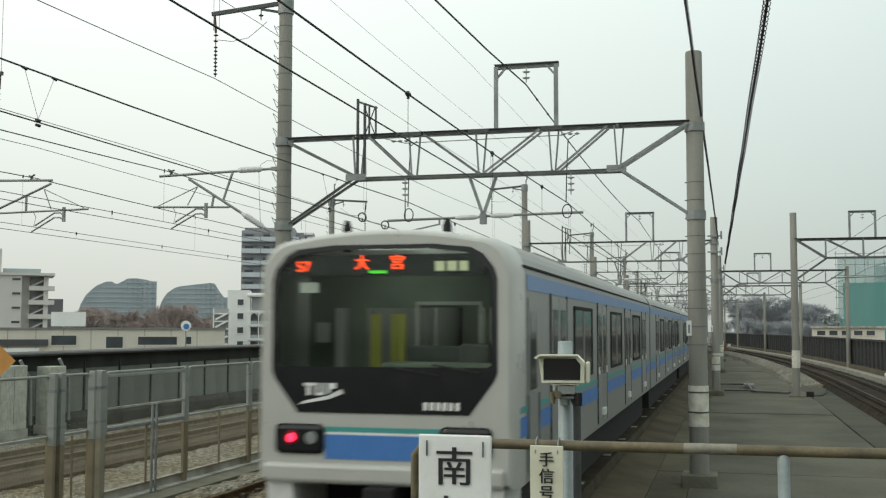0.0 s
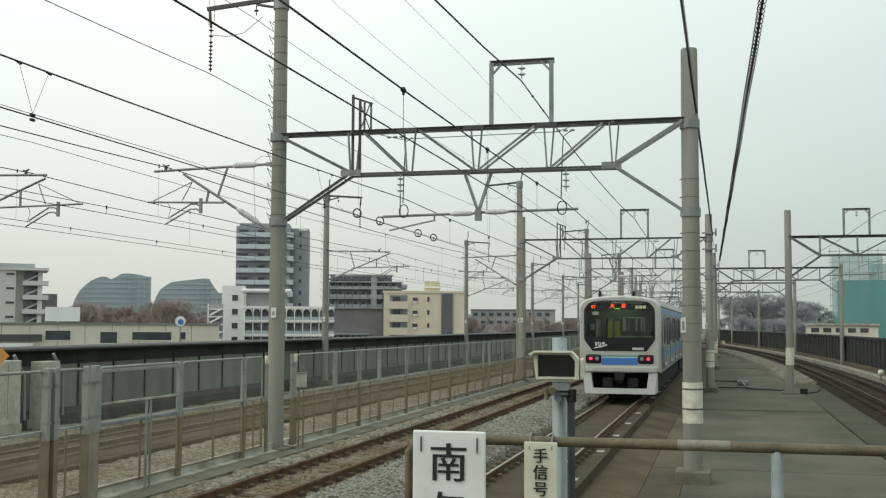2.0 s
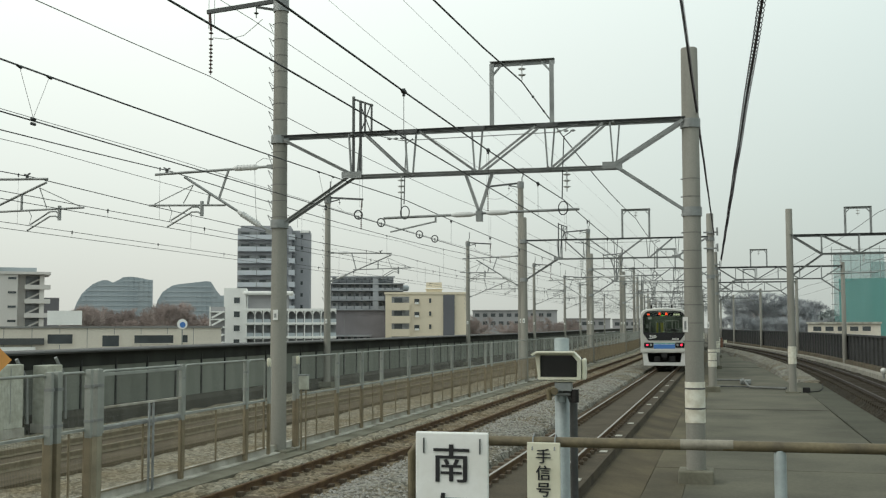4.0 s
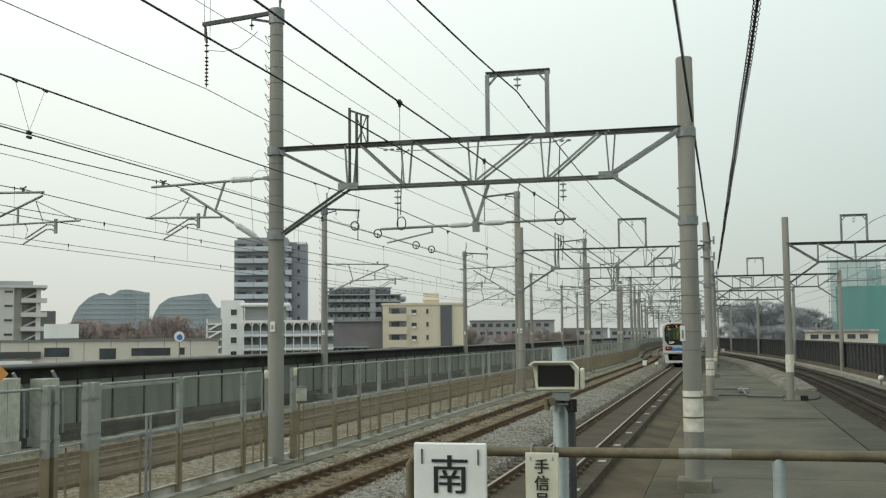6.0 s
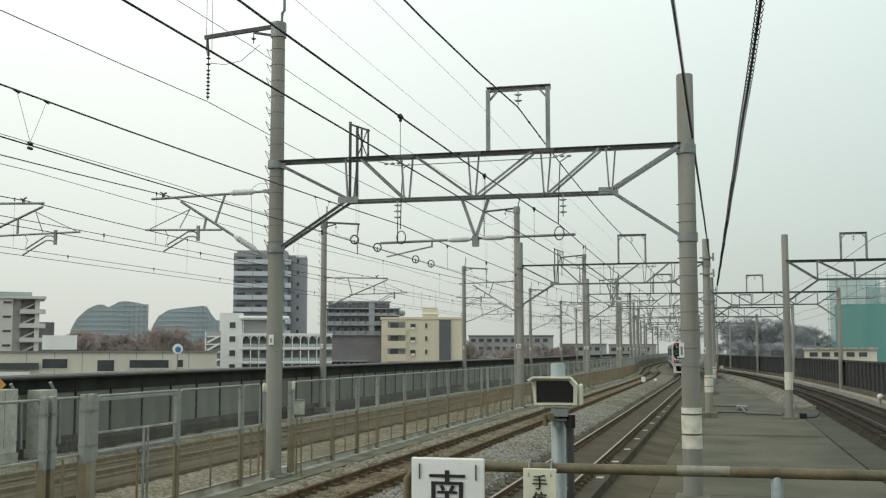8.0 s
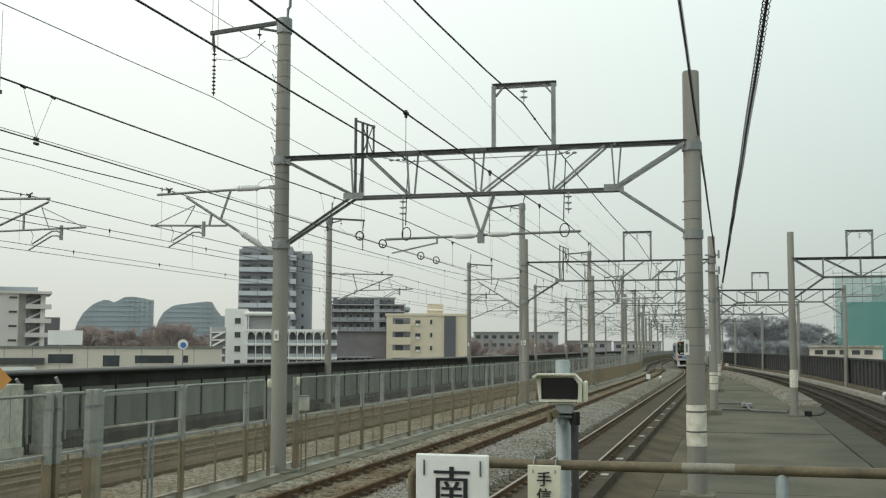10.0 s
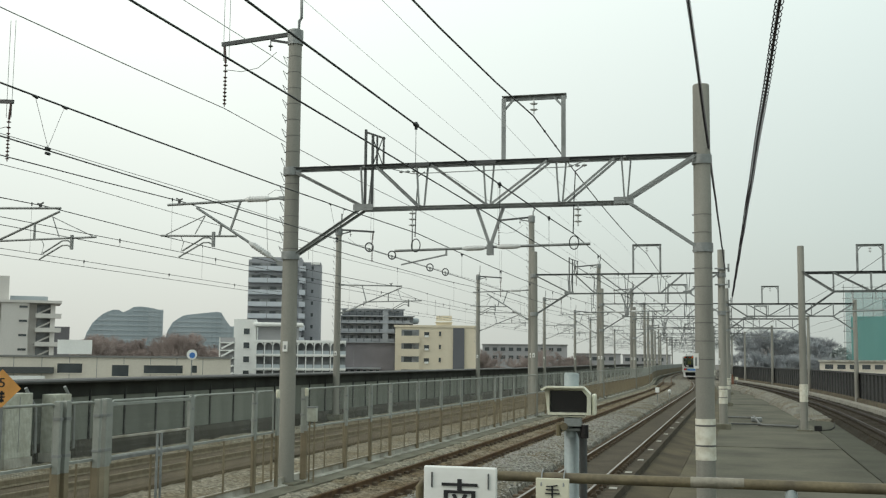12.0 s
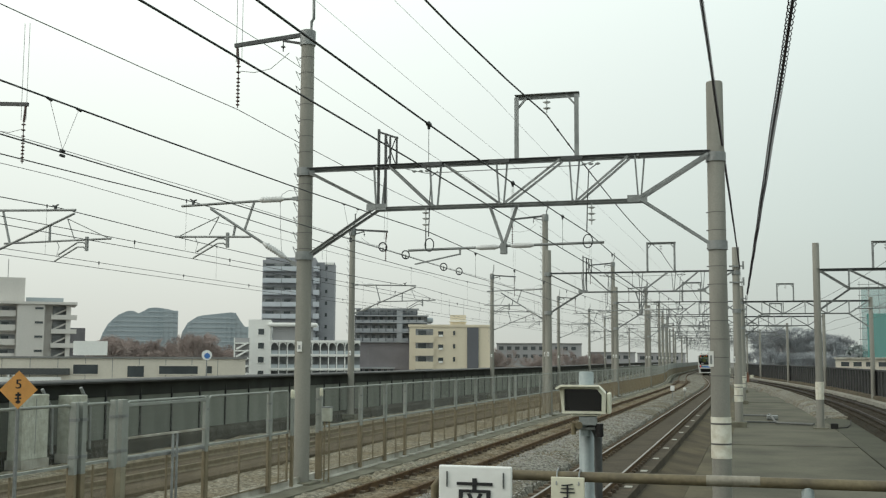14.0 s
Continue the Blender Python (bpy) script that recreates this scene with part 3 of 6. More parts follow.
panel = make_fence_panel(2.75)
short = make_fence_panel(1.9)
stub = make_fence_panel(1.0)
panel.matrix_world, short.matrix_world, stub.matrix_world = pose(XF, 23.2, 0), pose(XF, 26.0, 0), pose(XF, 20.6, 0)
for y0, n in ((8.42, 2), (15.2, 2), (29.65, 5), (44.7, 42)):
    for k in range(n):
        y = y0 + 2.75 * k if y0 != 15.2 else 15.2 + 2.7 * k
        copy_thing(panel, pose(XF + bend(y), y, 0, 0, 0, math.degrees(heading(y))))
copy_thing(stub, pose(XF, 13.94, 0))
copy_thing(stub, pose(XF, 43.5, 0))
copy_thing(short, pose(XF, 27.9, 0))
far = tagged(thing("far_fence", "far mesh fence along the line, grey above and rust-brown below", "fence", kind="structure"))
sweep("upper_mesh", [(-0.02, 1.04), (0.02, 1.04), (0.02, 1.95), (-0.02, 1.95)], stations(160, 410, 8), lambda y: XF + bend(y), M_FENCE, far)
sweep("lower_mesh", [(-0.02, 0.0), (0.02, 0.0), (0.02, 1.03), (-0.02, 1.03)], stations(160, 410, 8), lambda y: XF + bend(y), M_FENCERUST, far)

# stout end posts in the near fence, rust-stained below, with their straps
for y, w in ((13.83, 0.035), (14.02, 0.055), (14.84, 0.035), (15.07, 0.07)):
    ep = thing("fence_end_post", "stout galvanised end post of the mesh fence, rust-stained below", "post", at=pose(XF + 0.07, y, 0), group="end posts")
    part("upper_half", boxes((-0.05, 0.05, -w, w, 0.95, 1.97), bevel=0.008), M_FENCE, ep)
    part("lower_half", boxes((-0.05, 0.05, -w * 0.95, w * 0.95, -0.07, 0.95), bevel=0.008), M_FENCERUST if w < 0.06 else M_POSTRUST, ep, "rust-stained lower half")
    for z in (1.2, 1.72):
        part("strap", boxes((-0.056, 0.058, -w - 0.012, w + 0.012, z - 0.02, z + 0.02)), M_STEEL, ep)
# a framed gate leaf between two of the posts
gate = thing("fence_gate", "grey framed gate leaf in the mesh fence", "gate", at=pose(XF + 0.05, 15.2, 0))
for z0, z1, m in ((1.85, 1.90, M_FENCE), (1.35, 1.385, M_KERB), (1.02, 1.075, M_STEEL)):
    part("gate_rail", boxes((-0.02, 0.02, 0.0, 2.62, z0, z1), bevel=0.004), m, gate)
for y in (0.0, 2.56):
    part("gate_stile", boxes((-0.022, 0.022, y, y + 0.06, 0.98, 1.92), bevel=0.004), M_FENCE, gate)
# two thin pipes that stand before the gate
ps = thing("conduit_stand", "two thin grey conduits standing at the fence foot", "conduit", at=pose(XF + 0.12, 16.62, 0))
for y in (-0.07, 0.07):
    part("conduit", tube(bmesh.new(), [(0, y, -0.1), (0, y, 1.32), (0, y, 1.36)], [0.022, 0.022, 0.012], 8), M_STEEL, ps)
part("saddle", boxes((-0.012, 0.012, -0.1, 0.1, 0.98, 1.02)), M_STEEL, ps)

# ---- portals over the line ----


def pole(parent, x, y, z0, z1, r0, r1, bands=True, wrap=False, plate=True, name="mast", band_from=2.3, band_to=5.6):
    bm = tube(bmesh.new(), [(x, y, z0), (x, y, z1 - 0.02), (x, y, z1)], [r0, r1, r1 * 0.93], 20)
    m = part(name, bm, M_POLE, parent)
    rr = lambda z: r0 + (r1 - r0) * (z - z0) / (z1 - z0)
    if bands:
        z = band_from
        while z < band_to:
            part("band", bar(tube(bmesh.new(), [(x, y, z - 0.006), (x, y, z + 0.006)], rr(z) + 0.003, 20), (x - rr(z) - 0.035, y - 0.03, z), (x - rr(z) + 0.02, y - 0.03, z), 0.02), M_BAND, m)
            z += 0.36
    if wrap:
        part("white_wrap", tube(bmesh.new(), [(x, y, 0.70), (x, y, 1.50)], rr(1.1) + 0.012, 20), M_WHITEBAND, m, "white warning wrap round the mast")
        for z in (0.98, 1.37):
            part("wrap_strap", tube(bmesh.new(), [(x, y, z - 0.016), (x, y, z + 0.016)], rr(1.1) + 0.017, 20), M_BAND, m)
    part("footing", boxes((x - 0.34, x + 0.34, y - 0.36, y + 0.36, z0 - 0.15, z0 + 0.24), bevel=0.03) if wrap else boxes((x - 0.33, x + 0.33, y - 0.33, y + 0.33, z0 - 0.2, z0 + 0.06), bevel=0.02), M_TROUGH, m)
    if plate:
        part("small_plate", boxes((x - 0.05, x + 0.06, y - rr(2.7) - 0.03, y - rr(2.7) - 0.012, z0 + 2.85, z0 + 3.07)) if not wrap else boxes((x - 0.21, x - 0.11, y - 0.15, y - 0.14, 2.48, 2.78)), M_WHITE, m, "small white plate")
        part("plate_bar", boxes((x - 0.02, x + 0.03, y - rr(2.7) - 0.034, y - rr(2.7) - 0.03, z0 + 2.9, z0 + 2.99)) if not wrap else boxes((x - 0.18, x - 0.14, y - 0.154, y - 0.15, 2.53, 2.7)), M_STEEL, m, "illegible grey bar")
    return m


def insulator(bm, x, y, z, length, n=3, r=0.06, mi=0):
    """A string of porcelain sheds hanging from z down."""
    tube(bm, [(x, y, z), (x, y, z - length)], 0.013, 6, mi=mi)
    for k in range(n):
        c = z - length * (k + 0.8) / (n + 0.6)
        tube(bm, [(x, y, c + 0.02), (x, y, c), (x, y, c - 0.02)], [0.02, r, r * 0.6], 10, mi=mi)
    return bm


def portal_frame(parent, x0, x1, y, z0, z1):
    f = part("feeder_frame", angle_bar(angle_bar(angle_bar(bmesh.new(), (x0, y, z0), (x0, y, z1), 0.09), (x1, y, z0), (x1, y, z1), 0.09), (x0 - 0.05, y, z1), (x1 + 0.05, y, z1), 0.1), M_STEEL, parent)
    xm = (x0 + x1) / 2
    part("insulator", insulator(bmesh.new(), xm, y, z1 - 0.03, 0.33, 2, 0.09), M_PORCELAIN, f, "white porcelain insulator")
    part("brace", bar(bmesh.new(), (x0, y, z1 - 0.25), (x0 + 0.22, y, z1), 0.04), M_STEEL, f)
    part("brace", bar(bmesh.new(), (x1, y, z1 - 0.25), (x1 - 0.22, y, z1), 0.04), M_STEEL, f)


def make_portal(y, xl=-9.45, xr=-0.6, near=True):
    g = thing("portal_gantry", "grey steel truss gantry on round concrete masts over two tracks", "gantry", group="portal gantries")
    zt, zb = 6.76, 5.83
    pole(g, xl, y, -0.1, 9.95 if near else 7.9, 0.185, 0.145, bands=near, band_from=5.0, band_to=9.6)
    pole(g, xr, y, -0.45, 8.2 if near else 7.85, 0.19, 0.165, wrap=True, bands=near)
    if not near:
        for z in (6.95, 6.2):
            part('cable_bracket', bar(bar(bmesh.new(), (xr - 0.3, y - 0.2, z), (xr + 0.35, y - 0.2, z), 0.07), (xr + 0.33, y - 0.2, z - 0.15), (xr + 0.33, y - 0.2, z + 0.22), 0.09), M_STEEL, g)
    # two chords each way, a hand apart, with the braces between
    for dy in (-0.16, 0.16):
        part("top_chord", angle_bar(bmesh.new(), (xl + 0.1, y + dy, zt), (xr - 0.1, y + dy, zt), 0.052), M_DARKSTEEL if dy < 0 else M_STEEL, g)
        part("bottom_chord", angle_bar(bmesh.new(), (xl + 1.63, y + dy, zb), (xr - 1.45, y + dy, zb), 0.05), M_STEEL, g)
        part("knee_brace", angle_bar(bmesh.new(), (xl + 0.12, y + dy * 0.6, 4.86), (xl + 1.7, y + dy, zb + 0.02), 0.048), M_STEEL, g)
        part("knee_brace", angle_bar(bmesh.new(), (xr - 0.12, y + dy * 0.6, 4.9), (xr - 1.5, y + dy, zb + 0.02), 0.048), M_STEEL, g)
        part("end_diagonal", angle_bar(bmesh.new(), (xl + 0.14, y + dy, zt - 0.08), (xl + 1.7, y + dy, zb + 0.05), 0.055), M_STEEL, g)
        part("end_diagonal", angle_bar(bmesh.new(), (xr - 0.14, y + dy, zt - 0.04), (xr - 1.5, y + dy, zb + 0.05), 0.055), M_STEEL, g)
    xs = [xl + 1.72, xl + 2.98, xl + 4.44, xl + 5.98, xr - 1.53]
    for k, x in enumerate(xs):
        bm = bmesh.new()
        bar(bm, (x - 0.06, y - 0.16, zt - 0.02), (x, y - 0.16, zb), 0.055, 0.03)
        bar(bm, (x + 0.10, y + 0.16, zt - 0.02), (x + 0.02, y + 0.16, zb), 0.055, 0.03)
        bar(bm, (x, y - 0.16, zb + 0.03), (x, y + 0.16, zb + 0.03), 0.05)
        bar(bm, (x, y - 0.16, zt), (x, y + 0.16, zt), 0.05)
        part("post", bm, M_STEEL, g)
    for a, b in ((xl + 2.0, xs[1] - 0.05), (xs[1] + 0.25, xs[2] - 0.02)):
        for dy in (-0.16, 0.16):
            part("diagonal", angle_bar(bmesh.new(), (a, y + dy, zt - 0.03), (b, y + dy, zb + 0.03), 0.043), M_STEEL, g)
    for a, b in ((xs[3] - 0.25, xs[2] + 0.12), (xs[4] - 0.2, xs[3] + 0.1)):
        for dy in (-0.16, 0.16):
            part("diagonal", angle_bar(bmesh.new(), (a, y + dy, zt - 0.03), (b, y + dy, zb + 0.03), 0.043), M_STEEL, g)
    part("gusset", boxes((xr - 1.75, xr - 1.35, y - 0.18, y - 0.165, zb - 0.04, zb + 0.10)), M_STEEL, g)
    part("gusset", boxes((xl + 1.5, xl + 1.95, y - 0.18, y - 0.165, zb - 0.04, zb + 0.10)), M_STEEL, g)
    for x, z in ((xl, 6.72), (xr, 6.66), (xl, 4.85), (xr, 4.88)):
        part("collar", tube(bmesh.new(), [(x, y, z - 0.09), (x, y, z + 0.09)], 0.20, 16), M_STEEL, g)
    portal_frame(g, -4.66, -3.39, y, 6.78, 8.12)
    # small frame that carries the middle track's feeder
    bm = bmesh.new()
    for x in (-7.74, -7.58):
        bar(bm, (x, y, zb), (x, y, 7.6 if x < -7.7 else 7.5), 0.05)
    for x in (-7.48, -7.33):
        bar(bm, (x, y, 6.76), (x, y, 7.42), 0.035)
    bar(bm, (-7.76, y, 7.55), (-7.3, y, 7.38), 0.04)
    bar(bm, (-7.58, y, 6.8), (-7.35, y, 7.4), 0.02)
    bar(bm, (-7.35, y, 6.8), (-7.58, y, 7.4), 0.02)
    part("feeder_bracket", bm, M_DARKSTEEL, g)
    # hanging support of the registration arms
    bm = bmesh.new()
    bar(bm, (-5.25, y, zb), (-4.95, y, 4.98), 0.06)
    bar(bm, (-4.66, y, zb), (-4.95, y, 4.98), 0.06)
    bar(bm, (-4.95, y, 5.02), (-4.95, y, 4.8), 0.13)
    part("drop_bracket", bm, M_STEEL, g)
    arm = part("registration_arm", tube(bmesh.new(), [(-7.05, y, 4.92), (-4.95, y, 4.96)], 0.028, 8), M_STEEL, g)
    part("arm_insulator", tube(bmesh.new(), [(-5.55, y, 4.945), (-5.45, y, 4.948), (-5.15, y, 4.953), (-5.05, y, 4.955)], [0.03, 0.055, 0.055, 0.03], 10), M_PORCELAIN, arm)
    part("steady_arm", bar(bar(bmesh.new(), (-5.9, y, 4.92), (-5.9, y, 4.80), 0.035), (-5.9, y, 4.82), (-6.9, y, 4.62), 0.03), M_STEEL, arm)
    arm = part("registration_arm", tube(bmesh.new(), [(-4.95, y, 4.97), (-2.85, y, 5.0)], 0.028, 8), M_STEEL, g)
    part("arm_insulator", tube(bmesh.new(), [(-4.8, y, 4.97), (-4.7, y, 4.972), (-4.4, y, 4.975), (-4.3, y, 4.98)], [0.03, 0.055, 0.055, 0.03], 10), M_PORCELAIN, arm)
    for x in (-6.66, -3.1):
        part("insulator", insulator(bmesh.new(), x, y, zb, 0.46, 3, 0.085), M_PORCELAIN, g, "white porcelain insulator")
    part("hanger_rod", tube(bmesh.new(), [(-6.66, y, zb - 0.44), (-6.66, y, 4.93)], 0.014, 6), M_STEEL, g)
    span = part("cross_wire", tube(bmesh.new(), [(-7.05, y - 0.2, 6.66), (-6.6, y - 0.2, 6.55), (-3.25, y - 0.2, 6.58), (-2.85, y - 0.2, 6.72)], 0.01, 6), M_STEEL, g, "thin wire across the gantry")
    for a in (-6.86, -6.72, -6.58, -3.22, -3.08, -2.94):
        part("bead_insulator", tube(bmesh.new(), [(a - 0.05, y - 0.2, 6.6), (a, y - 0.2, 6.6), (a + 0.05, y - 0.2, 6.6)], [0.012, 0.03, 0.012], 8), M_STEEL, span)
    for a in (xl + 2.98, xl + 4.44, xl + 5.98):
        part("chord_clamp", boxes((a - 0.22, a + 0.22, y - 0.21, y - 0.165, zt - 0.06, zt + 0.02)), M_DARKSTEEL, g)
    for x in (-6.55, -3.17):
        bm = bmesh.new()
        tube(bm, [(x + 0.18, y - 0.1, 6.6), (x + 0.03, y - 0.1, 6.5), (x, y - 0.1, 5.9), (x - 0.02, y - 0.1, 5.2)], 0.012, 5)
        ring(bm, (x, y - 0.1, 5.02), (0.7, 0, 0), (0, 0, 1), 0.14, 0.012)
        part("jumper", bm, M_WIRE, g, "thin looped jumper wire")
    return g


def cantilever(parent, x, y, s, pull):
    """A hinged bracket from the mast at x towards s. With pull the steady arm lies inside the bracket's drop post,
    otherwise outside it."""
    P = lambda d, z: (x + s * d, y, z)
    tip, drop, reach, knee = (3.23, 3.56, 4.2, 3.2) if pull else (3.04, 1.87, 3.18, 2.31)
    root = 4.80 if pull else 4.69
    part("top_tube", tube(bmesh.new(), [P(0.25, 6.14), P(tip, 6.06)], 0.03, 8), M_STEEL, parent)
    ti = tube(bmesh.new(), [P(0.5, 6.14), P(0.58, 6.14), P(1.05, 6.13), P(1.12, 6.13)], [0.03, 0.062, 0.062, 0.03], 10)
    for k in range(6):
        tube(ti, [P(0.60 + 0.075 * k, 6.138), P(0.625 + 0.075 * k, 6.138), P(0.65 + 0.075 * k, 6.137)], [0.06, 0.072, 0.06], 10)
    part("tube_insulator", ti, M_PORCELAIN, parent)
    A, B = Vector(P(0.23, root)), Vector(P(knee, 5.98))
    part("main_strut", tube(bmesh.new(), [A, B], 0.03, 8), M_STEEL, parent)
    d = (B - A).normalized()
    si = tube(bmesh.new(), [A + d * 0.25, A + d * 0.32, A + d * 0.82, A + d * 0.9], [0.03, 0.055, 0.055, 0.03], 10)
    for k in range(8):
        c = A + d * (0.33 + 0.06 * k)
        tube(si, [c, c + d * 0.02, c + d * 0.04], [0.053, 0.075, 0.053], 10)
    part("strut_insulator", si, M_PORCELAIN, parent)
    part("hinge", bar(bmesh.new(), P(0.12, root - 0.03), P(0.3, root + 0.02), 0.09), M_STEEL, parent)
    part("hinge", bar(bmesh.new(), P(0.12, 6.14), P(0.3, 6.14), 0.08), M_STEEL, parent)
    a0 = 1.3
    part("registration_tube", tube(bmesh.new(), [P(a0, 5.31), P(reach, 5.36)], 0.024, 8), M_STEEL, parent)
    on = lambda dd: A.z + (B.z - A.z) * (dd - 0.23) / (knee - 0.23)
    part("stay", bar(bmesh.new(), P(1.23, 6.1), P(1.46, on(1.46)), 0.04), M_STEEL, parent)
    part("stay", bar(bmesh.new(), P(2.55 if pull else 1.68, on(2.55 if pull else 1.68)), P(2.55 if pull else 1.73, 5.33), 0.04), M_STEEL, parent)
    k0 = 3.02 if pull else 2.09
    for dd in ((4.11, 3.22) if pull else (3.06, 2.33)):
        part("tie", bar(bmesh.new(), P(k0, on(min(k0, knee)) - 0.05), P(dd, 5.38), 0.018), M_STEEL, parent)
    st = part("drop_post", bar(bmesh.new(), P(drop, 5.42), P(drop, 5.08), 0.06), M_STEEL, parent)
    q = -1 if pull else 1
    for dz in (0.0, 0.11):
        part("steady_arm", tube(bmesh.new(), [P(drop, 5.12 + dz), P(drop + q * 0.1, 5.18 + dz), P(drop + q * 0.25, 5.18 + dz), P(drop + q * (0.85 - dz * 0.8), 4.86 + dz * 1.3)], 0.019, 6), M_STEEL, st)
    part("steady_link", tube(bmesh.new(), [P(drop + q * 0.82, 5.34), P(drop + q * 0.74, 5.2), P(drop + q * 0.8, 4.98)], 0.008, 5), M_STEEL, st)
    c = drop + q * 0.88
    part("clamp", bar(bar(bar(bmesh.new(), P(c, 6.06), P(c, 6.17), 0.05), P(c - 0.08, 6.19), P(c + 0.02, 6.16), 0.03), P(c + 0.08, 6.21), P(c - 0.02, 6.16), 0.03), M_DARKSTEEL, parent)
    part("bond_wire", tube(bmesh.new(), [P(0.2, 6.3), P(0.4, 6.33), P(0.56, 6.24), P(0.6, 6.1), P(0.58, 5.5), P(0.55, 5.0), P(0.5, 4.86)], 0.006, 5), M_STEEL, parent)


def top_arm(parent, x, y, z, s):
    """The short arm at a mast's top with its insulator strings."""
    part("top_arm", bar(bar(bmesh.new(), (x, y, z + 0.02), (x + s * 1.8, y, z - 0.12), 0.07, 0.09), (x, y, z - 0.22), (x + s * 0.6, y, z - 0.09), 0.05), M_DARKSTEEL, parent)
    bm = bmesh.new()
    tube(bm, [(x + s * 1.74, y, z - 0.12), (x + s * 1.7, y, z - 0.55)], 0.03, 6)
    insulator(bm, x + s * 1.7, y, z - 0.5, 0.35, 2, 0.06)
    insulator(bm, x + s * 1.7, y, z - 0.82, 0.75, 8, 0.05)
    part("insulator_string", bm, M_BROWNPORC, parent, "long brown insulator string")
    part("insulator", insulator(bmesh.new(), x + s * 0.6, y, z - 0.12, 0.22, 1, 0.06), M_DARKSTEEL, parent)
    part("arc_wire", tube(bmesh.new(), [(x + s * 1.66, y, z - 0.72), (x + s * 1.3, y, z - 0.78), (x + s * 0.9, y, z - 0.72), (x + s * 0.6, y, z - 0.5), (x + s * 0.45, y, z - 0.38)], 0.008, 5), M_STEEL, parent)
    for q in (1.62, 1.76):
        part("upper_link", tube(bmesh.new(), [(x + s * q, y, z - 0.5), (x + s * q, y, z + 1.9)], 0.007, 5), M_STEEL, parent)
    part("cap", tube(bmesh.new(), [(x, y, z - 0.25), (x, y, z + 0.08)], 0.175, 14), M_STEEL, parent)
    part("top_pin", tube(bmesh.new(), [(x + 0.08, y, z), (x + 0.08, y, z + 0.3), (x + 0.13, y, z + 0.36), (x + 0.13, y, z + 0.8)], 0.035, 7), M_STEEL, parent)
    bm = bmesh.new()
    for k in range(14):
        zz = z - 0.6 - k * 0.33
        bar(bm, (x - 0.15, y - 0.05, zz), (x - 0.26, y - 0.05, zz + 0.10), 0.012)
        bar(bm, (x - 0.26, y - 0.05, zz + 0.10), (x - 0.16, y - 0.05, zz - 0.12), 0.012)
    tagged(part("climbing_wire", bm, M_STEEL, parent), kind="stuff")


ROWS_Y = [22.5, 53.0, 81.0, 109.0, 137.0, 165.0, 193.0, 221.0, 249.0, 277.0]
for k, y in enumerate(ROWS_Y):
    dx = bend(y)
    if k < 2:
        g = make_portal(y, near=(k == 0))
        first_far = g
    else:
        g = copy_thing(first_far, pose(dx, y - 53.0, 0, 0, 0, 0))
    if k == 0:
        top_arm(g, -9.45, y, 9.85, -1)
        cantilever(g, -9.45, y, -1, False)

# masts of the high-speed line, one each side of it
mast_n = thing("catenary_mast", "tall concrete mast with hinged bracket beside the high-speed line", "mast", group="high-speed masts")
pole(mast_n, 0, 0, -0.1, 9.95, 0.185, 0.145, bands=False)
top_arm(mast_n, 0, 0, 9.85, -1)
cantilever(mast_n, 0, 0, -1, False)
mast_n.matrix_world = pose(-9.95, 55.0, 0)
mast_f = thing("catenary_mast", "slim concrete mast with hinged bracket beside the noise barrier", "mast", group="high-speed masts")
pole(mast_f, 0, 0, -0.1, 8.95, 0.17, 0.13, bands=False)
top_arm(mast_f, 0, 0, 8.8, 1)
cantilever(mast_f, 0, 0, 1, True)
mast_f.matrix_world = pose(-18.5, 22.5, 0)
for y in (50.0, 80.0, 110.0, 138.0, 166.0, 194.0, 222.0):
    copy_thing(mast_f, pose(-18.5 + bend(y), y, 0))
for y in (83.5, 112.0, 140.0, 168.0, 196.0, 224.0):
    copy_thing(mast_n, pose(-9.95 + bend(y), y, 0))


